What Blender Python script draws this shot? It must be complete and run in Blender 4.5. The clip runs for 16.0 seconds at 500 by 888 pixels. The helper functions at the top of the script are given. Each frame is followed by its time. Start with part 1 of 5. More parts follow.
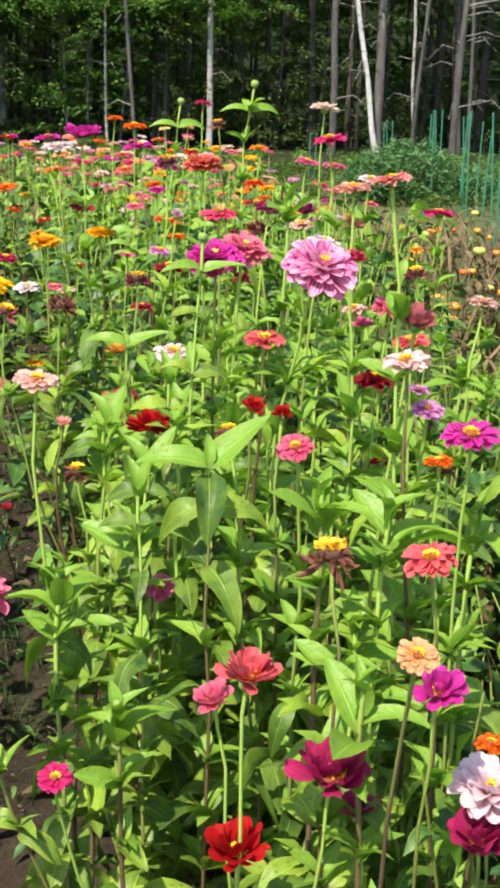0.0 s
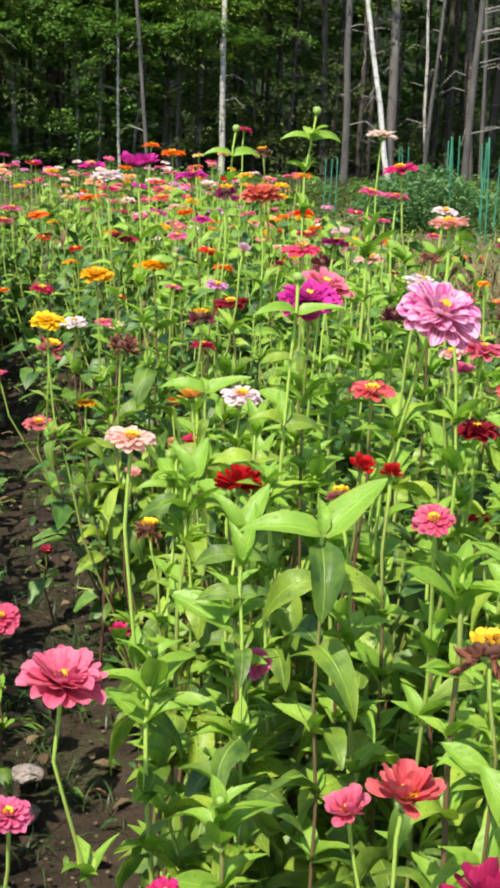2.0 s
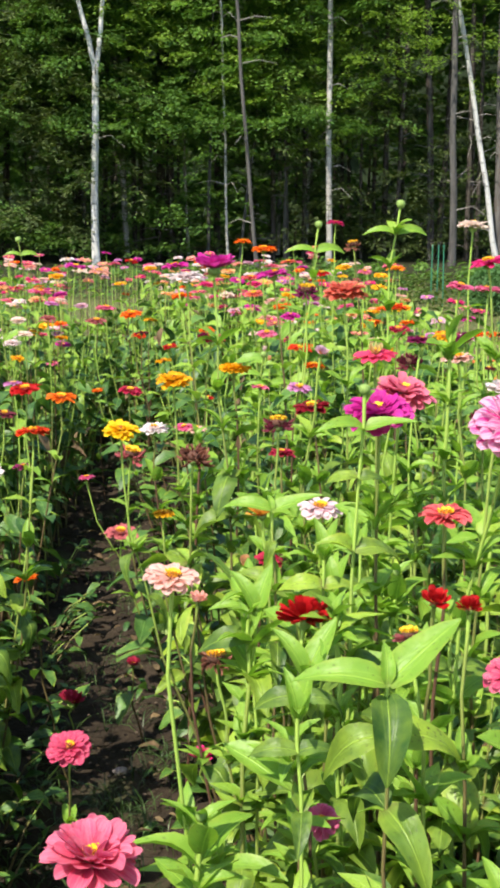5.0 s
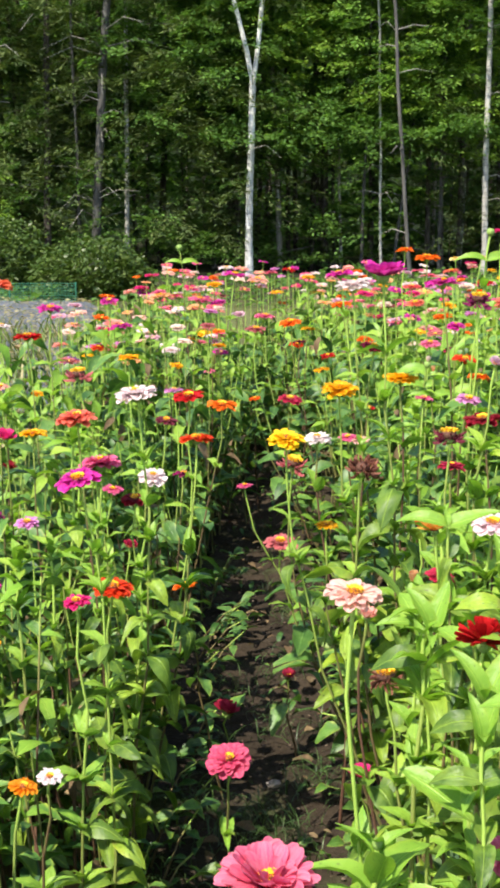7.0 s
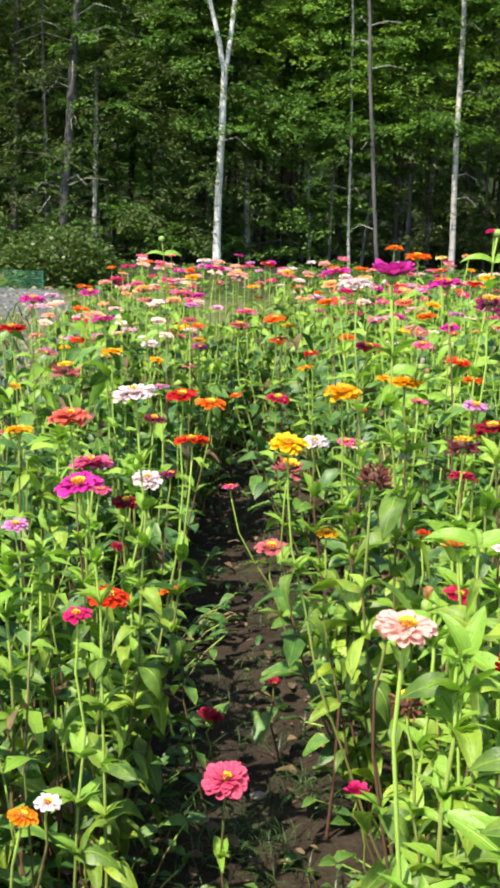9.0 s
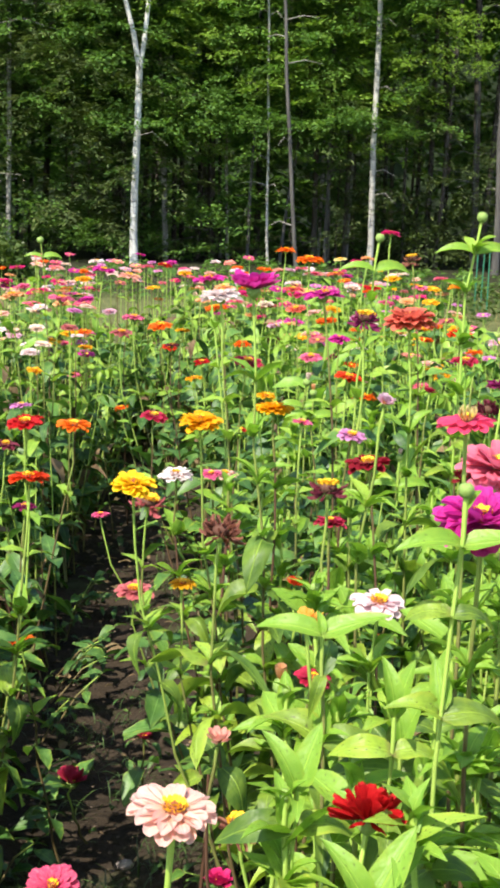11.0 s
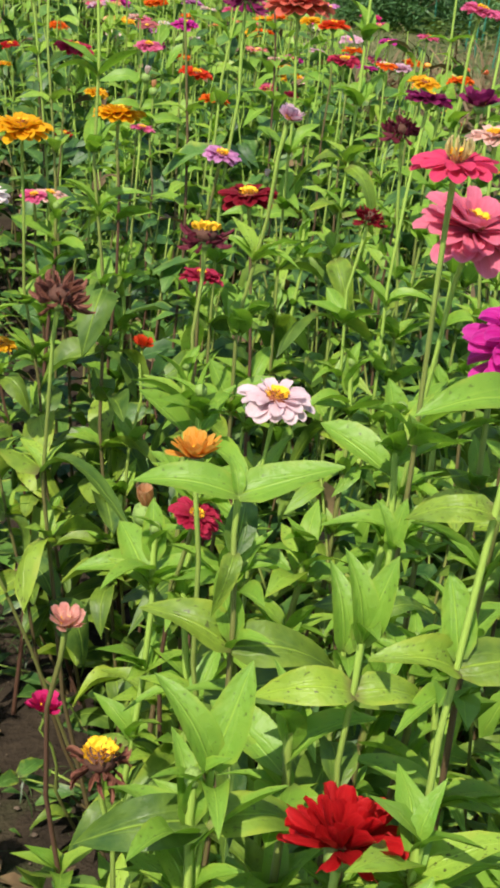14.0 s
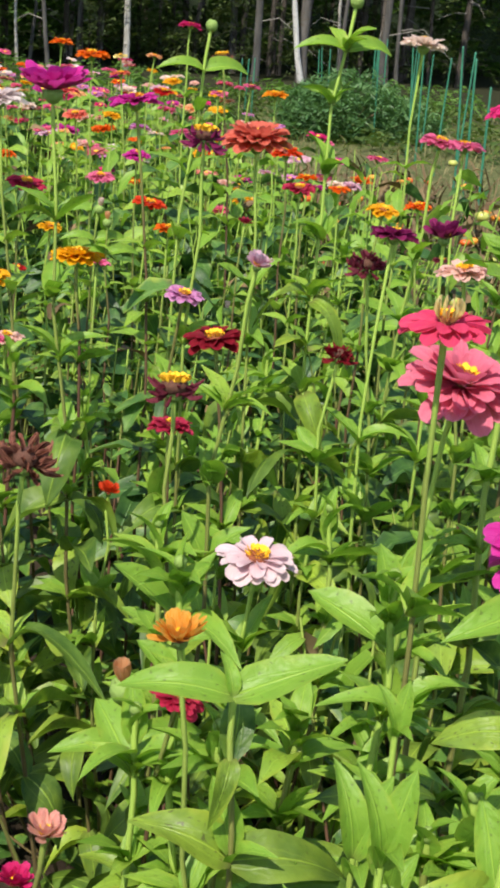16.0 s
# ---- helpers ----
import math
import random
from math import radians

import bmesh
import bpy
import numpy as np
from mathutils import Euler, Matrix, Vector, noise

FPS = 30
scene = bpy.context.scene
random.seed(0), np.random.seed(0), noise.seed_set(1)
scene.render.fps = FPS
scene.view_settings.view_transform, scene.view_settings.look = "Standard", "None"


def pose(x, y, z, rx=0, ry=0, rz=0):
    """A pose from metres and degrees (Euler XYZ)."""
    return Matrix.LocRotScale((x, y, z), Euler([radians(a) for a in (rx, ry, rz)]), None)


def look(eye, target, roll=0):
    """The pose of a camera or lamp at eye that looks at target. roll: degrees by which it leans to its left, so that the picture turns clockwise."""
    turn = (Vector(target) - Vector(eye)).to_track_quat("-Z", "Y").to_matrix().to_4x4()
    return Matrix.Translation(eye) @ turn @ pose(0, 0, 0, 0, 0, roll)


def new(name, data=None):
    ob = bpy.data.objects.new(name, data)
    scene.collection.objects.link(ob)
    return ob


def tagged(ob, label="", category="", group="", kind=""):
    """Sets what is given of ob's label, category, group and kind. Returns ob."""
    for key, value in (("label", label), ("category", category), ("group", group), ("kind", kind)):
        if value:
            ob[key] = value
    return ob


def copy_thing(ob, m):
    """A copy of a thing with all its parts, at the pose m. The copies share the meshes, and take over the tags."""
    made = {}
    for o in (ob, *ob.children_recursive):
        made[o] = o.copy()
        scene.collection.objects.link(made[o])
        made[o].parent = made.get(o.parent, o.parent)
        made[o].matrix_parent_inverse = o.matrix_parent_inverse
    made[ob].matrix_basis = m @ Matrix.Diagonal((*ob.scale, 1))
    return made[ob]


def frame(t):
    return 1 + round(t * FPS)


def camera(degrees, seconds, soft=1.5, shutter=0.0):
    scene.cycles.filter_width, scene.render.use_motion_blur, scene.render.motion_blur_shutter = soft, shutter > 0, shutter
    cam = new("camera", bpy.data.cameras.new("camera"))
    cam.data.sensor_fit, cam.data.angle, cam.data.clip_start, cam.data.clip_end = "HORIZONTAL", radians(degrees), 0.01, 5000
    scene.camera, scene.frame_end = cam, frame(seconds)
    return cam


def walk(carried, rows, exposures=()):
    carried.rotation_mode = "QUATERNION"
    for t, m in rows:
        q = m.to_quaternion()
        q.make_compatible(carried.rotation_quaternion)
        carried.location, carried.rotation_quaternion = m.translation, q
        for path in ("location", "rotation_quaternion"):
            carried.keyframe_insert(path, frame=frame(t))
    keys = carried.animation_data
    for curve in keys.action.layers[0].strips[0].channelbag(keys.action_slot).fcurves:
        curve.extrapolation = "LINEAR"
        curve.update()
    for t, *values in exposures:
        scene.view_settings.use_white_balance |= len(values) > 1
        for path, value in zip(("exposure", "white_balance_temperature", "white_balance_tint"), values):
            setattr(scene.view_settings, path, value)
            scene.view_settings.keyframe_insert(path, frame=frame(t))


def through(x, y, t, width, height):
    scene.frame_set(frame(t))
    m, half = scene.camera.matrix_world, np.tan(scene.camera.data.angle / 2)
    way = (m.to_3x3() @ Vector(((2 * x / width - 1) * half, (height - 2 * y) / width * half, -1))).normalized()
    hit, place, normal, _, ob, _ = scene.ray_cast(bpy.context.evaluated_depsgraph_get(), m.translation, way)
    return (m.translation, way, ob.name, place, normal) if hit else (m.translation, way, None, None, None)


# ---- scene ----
cam = camera(21.5, 16.0, soft=3.5)
PATH = [
    (0, (0.000, 0.000, 1.200), (0.415, 1.888, 0.689), 2.03),
    (0.5, (-0.013, 0.024, 1.201), (0.400, 1.921, 0.722), 1.66),
    (1, (-0.030, 0.079, 1.205), (0.439, 1.967, 0.739), 1.63),
    (1.5, (-0.064, 0.115, 1.202), (0.403, 2.005, 0.741), 1.80),
    (2, (-0.072, 0.159, 1.199), (0.334, 2.059, 0.723), 2.15),
    (2.5, (-0.036, 0.214, 1.201), (0.355, 2.118, 0.734), 2.32),
    (3, (-0.008, 0.235, 1.207), (0.425, 2.139, 0.775), 2.96),
    (3.5, (0.009, 0.243, 1.208), (0.469, 2.144, 0.788), 2.94),
    (4, (0.020, 0.253, 1.212), (0.462, 2.164, 0.820), 2.32),
    (4.5, (0.012, 0.260, 1.211), (0.344, 2.196, 0.831), 1.13),
    (5, (0.004, 0.276, 1.213), (0.241, 2.231, 0.862), 0.12),
    (5.2, (0.004, 0.283, 1.211), (0.206, 2.244, 0.872), -0.21),
    (7.3, (-0.025, 0.324, 1.207), (-0.035, 2.295, 0.869), 0.40),
    (7.5, (-0.022, 0.329, 1.208), (-0.046, 2.299, 0.866), 0.53),
    (8, (-0.026, 0.340, 1.206), (-0.051, 2.310, 0.864), 1.07),
    (8.5, (-0.048, 0.377, 1.203), (-0.026, 2.347, 0.859), 1.43),
    (9, (-0.087, 0.410, 1.208), (-0.013, 2.378, 0.861), 1.82),
    (9.2, (-0.096, 0.417, 1.205), (0.002, 2.385, 0.860), 2.00),
    (11.3, (0.053, 0.732, 1.224), (0.243, 2.691, 0.870), 1.82),
    (11.5, (0.055, 0.755, 1.222), (0.245, 2.709, 0.842), 1.67),
    (12, (0.028, 0.839, 1.205), (0.381, 2.757, 0.763), 3.55),
    (12.5, (-0.002, 0.932, 1.202), (0.508, 2.791, 0.671), 5.67),
    (13, (-0.019, 0.991, 1.194), (0.561, 2.791, 0.544), 6.90),
    (13.5, (0.000, 1.053, 1.183), (0.561, 2.833, 0.463), 6.88),
    (14, (0.038, 1.120, 1.172), (0.527, 2.902, 0.408), 6.08),
    (14.5, (0.053, 1.159, 1.159), (0.452, 2.956, 0.379), 4.65),
    (15, (0.057, 1.174, 1.163), (0.454, 2.975, 0.389), 4.58),
    (15.5, (0.053, 1.184, 1.177), (0.547, 2.979, 0.446), 4.74),
    (16, (0.034, 1.189, 1.193), (0.590, 3.010, 0.583), 4.49),
]
walk(cam, [(t, look(eye, target, roll)) for t, eye, target, roll in PATH], [(0, 0.94), (4, 0.94), (5, 0.97), (8, 1.18), (9.2, 1.18), (11.5, 1.12), (12.5, 0.77), (13.5, 0.58), (15, 0.54), (16, 0.55)])

# world and light
world = bpy.data.worlds.new("world")
scene.world = world
world.use_nodes = True
sky = world.node_tree.nodes.new("ShaderNodeTexSky")
sky.sky_type, sky.sun_disc = "NISHITA", False
SUN_FROM = Vector((-0.42, -0.52, 0.95)).normalized()
sky.sun_elevation = math.asin(SUN_FROM.z)
sky.sun_rotation = math.atan2(SUN_FROM.x, SUN_FROM.y)
background = world.node_tree.nodes["Background"]
background.inputs[1].default_value = 0.14
world.node_tree.links.new(sky.outputs[0], background.inputs[0])
sun = new("sun", bpy.data.lights.new("sun", "SUN"))
sun.data.energy, sun.data.angle, sun.data.color = 4.6, radians(0.5), (1.0, 0.93, 0.8)
sun.matrix_world = look(SUN_FROM * 30, (0, 0, 0))

rnd = random.Random(7)
rng = np.random.default_rng(11)


# ---- materials ----
def lin(r, g, b):
    return tuple(((c / 255 + 0.055) / 1.055) ** 2.4 if c > 10 else c / 255 / 12.92 for c in (r, g, b))


class Nodes:
    """A small helper that wires a node material."""

    def __init__(self, name):
        self.m = bpy.data.materials.new(name)
        self.m.use_nodes = True
        self.t = self.m.node_tree
        self.b = self.t.nodes["Principled BSDF"]
        self.out = self.t.nodes["Material Output"]

    def add(self, kind, **props):
        n = self.t.nodes.new(kind)
        for k, v in props.items():
            setattr(n, k, v)
        return n

    def put(self, socket, value):
        if isinstance(value, bpy.types.NodeSocket):
            self.t.links.new(value, socket)
        elif isinstance(value, (tuple, list)) and len(value) == 3 and len(socket.default_value) == 4:
            socket.default_value = (*value, 1)
        else:
            socket.default_value = value

    def mix(self, fac, a, b, blend="MIX"):
        n = self.add("ShaderNodeMix", data_type="RGBA", blend_type=blend)
        self.put(n.inputs[0], fac), self.put(n.inputs[6], a), self.put(n.inputs[7], b)
        return n.outputs[2]

    def math(self, op, a, b=0.0, clamp=False):
        n = self.add("ShaderNodeMath", operation=op, use_clamp=clamp)
        self.put(n.inputs[0], a), self.put(n.inputs[1], b)
        return n.outputs[0]

    def span(self, v, a, b, c=0.0, d=1.0):
        n = self.add("ShaderNodeMapRange")
        for s, x in zip(n.inputs, (v, a, b, c, d)):
            self.put(s, x)
        return n.outputs[0]

    def noise(self, scale, detail=3.0, vector=None, rough=0.55):
        n = self.add("ShaderNodeTexNoise")
        self.put(n.inputs["Scale"], scale), self.put(n.inputs["Detail"], detail), self.put(n.inputs["Roughness"], rough)
        if vector is not None:
            self.put(n.inputs["Vector"], vector)
        return n.outputs[0]

    def stretched(self, source, x, y, z):
        n = self.add("ShaderNodeMapping")
        self.put(n.inputs["Vector"], source), self.put(n.inputs["Scale"], Vector((x, y, z)))
        return n.outputs[0]

    def coords(self, kind="Object"):
        return self.add("ShaderNodeTexCoord").outputs[kind]

    def bump(self, height, strength, distance=0.002):
        n = self.add("ShaderNodeBump")
        self.put(n.inputs["Height"], height), self.put(n.inputs["Strength"], strength), self.put(n.inputs["Distance"], distance)
        self.put(self.b.inputs["Normal"], n.outputs[0])
        return n.outputs[0]

    def set(self, color=None, rough=None, spec=None, metal=None):
        for key, v in (("Base Color", color), ("Roughness", rough), ("Specular IOR Level", spec), ("Metallic", metal)):
            if v is not None:
                self.put(self.b.inputs[key], v)
        return self

    def thin(self, color, amount):
        """Lets part of the light through, as leaves and petals do."""
        tr = self.add("ShaderNodeBsdfTranslucent")
        self.put(tr.inputs[0], color)
        mx = self.add("ShaderNodeMixShader")
        self.put(mx.inputs[0], amount)
        self.t.links.new(self.b.outputs[0], mx.inputs[1])
        self.t.links.new(tr.outputs[0], mx.inputs[2])
        self.t.links.new(mx.outputs[0], self.out.inputs[0])
        return self

    def variety(self, island):
        if island:
            return self.add("ShaderNodeNewGeometry").outputs["Random Per Island"]
        return self.add("ShaderNodeObjectInfo").outputs["Random"]


def leaf_material(name, dark, light, island, through=0.35, veins=True, rough=0.44):
    n = Nodes(name)
    r = n.variety(island)
    uv = n.coords("UV")
    sep = n.add("ShaderNodeSeparateXYZ")
    n.put(sep.inputs[0], uv)
    own = n.add("ShaderNodeVectorMath", operation="MULTIPLY_ADD")
    n.put(own.inputs[0], uv), n.put(own.inputs[1], (0.5, 1.0, 1.0)), n.put(own.inputs[2], n.math("MULTIPLY", r, 61.0))
    own = own.outputs[0]
    patch = n.span(n.noise(3.2, 4.0, own), 0.3, 0.7)
    c = n.mix(n.math("ADD", n.math("MULTIPLY", n.math("POWER", r, 1.9), 0.72), n.math("MULTIPLY", patch, 0.4), True), dark, light)
    c = n.mix(n.span(n.math("FRACT", n.math("MULTIPLY", r, 13.7)), 0.4, 1.0, 0.0, 0.32), c, tuple(0.4 * (p + q) * w for p, q, w in zip(dark, light, (0.75, 1.0, 1.0))))
    if veins:
        u = n.math("ABSOLUTE", n.math("SUBTRACT", sep.outputs[0], 0.5))
        mid = n.span(u, 0.0, 0.035, 1.0, 0.0)
        side = n.span(n.math("ABSOLUTE", n.math("SUBTRACT", u, n.math("MULTIPLY", 0.24, n.math("SUBTRACT", 1.0, sep.outputs[1])))), 0.0, 0.03, 0.18, 0.0)
        vein = n.math("MAXIMUM", mid, side, True)
        c = n.mix(n.math("MULTIPLY", vein, 0.36), c, tuple(min(1, k * 1.9 + 0.03) for k in light))
        spots = n.span(n.noise(17.0, 2.0, own), 0.63, 0.69, 0.0, 0.9)
        c = n.mix(n.math("MULTIPLY", spots, n.span(r, 0.25, 0.9, 0.0, 0.95)), c, (0.05, 0.035, 0.02))
        cross = n.add("ShaderNodeTexWave", bands_direction="DIAGONAL")
        n.put(cross.inputs["Scale"], 5.0), n.put(cross.inputs["Distortion"], 3.0), n.put(cross.inputs["Detail"], 2.0), n.put(cross.inputs["Vector"], own)
        c = n.mix(n.math("MULTIPLY", cross.outputs[1], 0.035), c, tuple(k * 0.55 for k in dark))
        # pale patches put a soft sheen into the leaf colour
        c = n.mix(n.span(n.noise(2.1, 3.0, own), 0.52, 0.7, 0.0, 0.28), c, (0.27, 0.42, 0.11))
        edge = n.math("MULTIPLY", n.span(n.math("ADD", u, n.math("MULTIPLY", n.math("SUBTRACT", n.noise(4.0, 3.0, own), 0.5), 0.7)), 0.36, 0.56, 0.0, 0.68), n.span(r, 0.35, 0.8))
        c = n.mix(edge, c, (0.36, 0.42, 0.05))
        base = n.math("MULTIPLY", n.span(sep.outputs[1], 0.0, 0.14, 1.0, 0.0), n.span(r, 0.3, 1.0, 0.0, 0.8))
        c = n.mix(base, c, (0.11, 0.05, 0.05))
        n.bump(n.math("ADD", n.math("SUBTRACT", n.noise(9.0, 3.0, own), vein), n.math("MULTIPLY", cross.outputs[1], 0.04)), 0.45, 0.002)
    n.set(c, rough, 0.36)
    return n.thin(n.mix(0.5, c, (0.5, 0.62, 0.05), "OVERLAY"), through).m


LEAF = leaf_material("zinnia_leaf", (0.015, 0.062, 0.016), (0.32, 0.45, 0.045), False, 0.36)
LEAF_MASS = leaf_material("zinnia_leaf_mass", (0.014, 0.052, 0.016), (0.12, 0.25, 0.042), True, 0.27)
SHOOT = leaf_material("young_leaf", (0.16, 0.32, 0.035), (0.34, 0.49, 0.06), True, 0.4)
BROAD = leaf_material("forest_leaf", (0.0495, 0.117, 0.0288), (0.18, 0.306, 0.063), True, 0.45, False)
# lighter copies of the forest leaf, with sunlight put into their colour
MIDGREEN = leaf_material("lit_tone_forest_leaf", (0.117, 0.234, 0.0495), (0.324, 0.486, 0.113), True, 0.5, False)
SUNNY = leaf_material("sunlit_tone_forest_leaf", (0.117, 0.216, 0.0315), (0.324, 0.45, 0.0855), True, 0.5, False)
NEEDLE = leaf_material("conifer_needles", (0.036, 0.0662, 0.0245), (0.137, 0.173, 0.0432), True, 0.35, False, 0.65)
SHRUB = leaf_material("shrub_leaf", (0.035, 0.075, 0.015), (0.125, 0.17, 0.035), True, 0.35, False)
FERN = leaf_material("ferny_leaf", (0.065, 0.15, 0.05), (0.15, 0.28, 0.1), True, 0.35, False)
GRASS = leaf_material("grass_blade", (0.0595, 0.111, 0.0213), (0.187, 0.221, 0.051), True, 0.3, False)
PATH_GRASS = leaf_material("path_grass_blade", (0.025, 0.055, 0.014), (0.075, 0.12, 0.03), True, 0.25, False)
STRAW = leaf_material("dry_grass", (0.187, 0.145, 0.0595), (0.391, 0.34, 0.17), True, 0.25, False, 0.7)
WITHERED = leaf_material("withered_leaf", (0.07, 0.04, 0.02), (0.26, 0.18, 0.09), True, 0.2, False, 0.8)


def stem_material():
    n = Nodes("zinnia_stem")
    z = n.add("ShaderNodeSeparateXYZ")
    n.put(z.inputs[0], n.coords("UV"))
    k = n.math("ADD", z.outputs[1], n.math("MULTIPLY", n.math("SUBTRACT", n.noise(5.0), 0.5), 0.5))
    r = n.variety(False)
    low = n.mix(r, (0.11, 0.055, 0.035), (0.16, 0.16, 0.05))
    c = n.mix(n.span(n.math("ADD", k, n.math("MULTIPLY", n.math("SUBTRACT", r, 0.5), 0.6)), 0.42, 0.82), low, (0.32, 0.46, 0.08))
    n.bump(n.noise(300.0, 2.0), 0.3, 0.001)
    return n.set(c, 0.55, 0.3).m


STEM = stem_material()


def plain(name, a, b, scale, rough=0.7, bump=0.3, distance=0.002, spec=0.3, metal=0.0):
    n = Nodes(name)
    v = n.noise(scale, 5.0, n.coords("Object"))
    w = n.noise(scale * 6, 3.0, n.coords("Object"))
    c = n.mix(n.span(n.math("ADD", n.math("MULTIPLY", v, 0.7), n.math("MULTIPLY", w, 0.3)), 0.35, 0.65), a, b)
    n.bump(w, bump, distance)
    return n.set(c, rough, spec, metal).m


CALYX = plain("green_calyx", (0.14, 0.24, 0.05), (0.26, 0.36, 0.09), 90, 0.6)
DISC = plain("flower_disc", (0.12, 0.03, 0.02), (0.30, 0.09, 0.03), 200, 0.7)
DISC_DARK = plain("dark_seed_disc", (0.05, 0.022, 0.018), (0.14, 0.06, 0.035), 150, 0.8)
FLORET = plain("yellow_florets", (0.85, 0.42, 0.01), (0.95, 0.62, 0.04), 150, 0.6)
STONE = plain("field_stone", (0.16, 0.13, 0.12), (0.34, 0.29, 0.26), 25, 0.85, 0.6, 0.01)
CRUMB = plain("soil_crumb", (0.05, 0.036, 0.025), (0.15, 0.11, 0.08), 40, 0.95, 0.5, 0.004)
STAKE = plain("green_coated_stake", (0.02, 0.13, 0.075), (0.04, 0.21, 0.12), 8, 0.45, 0.2, 0.002, 0.5)
DEAD_WOOD = plain("dead_branch", (0.16, 0.145, 0.13), (0.27, 0.25, 0.225), 12, 0.9)
VINE = plain("dry_vine", (0.13, 0.09, 0.05), (0.28, 0.2, 0.1), 20, 0.85)
FRUIT_RED = plain("ripe_tomato_skin", (0.6, 0.07, 0.015), (0.72, 0.16, 0.02), 14, 0.3, 0.05, 0.001, 0.5)
FRUIT_ORANGE = plain("ripening_tomato_skin", (0.75, 0.22, 0.02), (0.8, 0.36, 0.05), 14, 0.3, 0.05, 0.001, 0.5)
FRUIT_GREEN = plain("unripe_tomato_skin", (0.3, 0.4, 0.08), (0.55, 0.5, 0.12), 14, 0.3, 0.05, 0.001, 0.5)


def bark(name, a, b, scars, scar_amount):
    n = Nodes(name)
    o = n.coords("Object")
    v = n.noise(5.0, 5.0, n.stretched(o, 2, 2, 0.35))
    c = n.mix(n.span(v, 0.35, 0.65), a, b)
    s = n.span(n.noise(6.0, 4.0, n.stretched(o, 1.2, 1.2, 5.0)), 0.6 - scar_amount, 0.68 - scar_amount)
    c = n.mix(n.math("MULTIPLY", s, 0.85), c, scars)
    n.bump(n.noise(14.0, 4.0, n.stretched(o, 3, 3, 0.5)), 0.7, 0.02)
    return n.set(c, 0.9, 0.2).m


BARKS = {
    "white": bark("birch_bark", (0.4, 0.39, 0.37), (0.58, 0.57, 0.54), (0.05, 0.045, 0.04), 0.0),
    "pale": bark("pale_bark", (0.27, 0.255, 0.23), (0.44, 0.42, 0.38), (0.08, 0.07, 0.06), 0.02),
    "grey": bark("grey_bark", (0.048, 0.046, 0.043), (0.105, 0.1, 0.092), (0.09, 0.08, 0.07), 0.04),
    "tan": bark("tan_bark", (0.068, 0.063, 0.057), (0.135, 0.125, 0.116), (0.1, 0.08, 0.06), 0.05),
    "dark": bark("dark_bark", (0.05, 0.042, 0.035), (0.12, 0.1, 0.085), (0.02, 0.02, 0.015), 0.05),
}


def ground_material():
    n = Nodes("ground_soil_and_grass")
    o = n.coords("Object")
    p = n.add("ShaderNodeSeparateXYZ")
    n.put(p.inputs[0], o)
    big, mid, fine = n.noise(1.3, 5.0, o), n.noise(11.0, 6.0, o), n.noise(90.0, 4.0, o)
    soil = n.mix(n.span(n.math("ADD", n.math("MULTIPLY", mid, 0.6), n.math("MULTIPLY", fine, 0.4)), 0.35, 0.65), (0.012, 0.0085, 0.0055), (0.044, 0.032, 0.021))
    soil = n.mix(n.span(big, 0.45, 0.7, 0.0, 0.5), soil, (0.055, 0.04, 0.027))
    moss = n.span(n.noise(3.2, 4.0, o), 0.56, 0.68, 0.0, 0.45)
    soil = n.mix(moss, soil, (0.05, 0.07, 0.022))
    lawn = n.mix(n.span(mid, 0.35, 0.65), (0.05, 0.068, 0.02), (0.14, 0.14, 0.058))
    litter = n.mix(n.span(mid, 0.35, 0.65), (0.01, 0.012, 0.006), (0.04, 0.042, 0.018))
    edge = n.math("MULTIPLY", n.math("SUBTRACT", big, 0.5), 3.0)
    side = n.math("ABSOLUTE", n.math("ADD", p.outputs[0], edge))
    far = n.math("MAXIMUM", n.span(n.math("ADD", p.outputs[1], edge), 8.2, 9.4), n.span(side, 1.6, 2.6))
    c = n.mix(far, soil, lawn)
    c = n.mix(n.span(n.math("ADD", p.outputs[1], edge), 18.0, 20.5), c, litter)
    n.bump(n.math("ADD", n.math("MULTIPLY", mid, 0.6), n.math("MULTIPLY", fine, 0.5)), 0.9, 0.02)
    return n.set(c, 0.95, 0.15).m


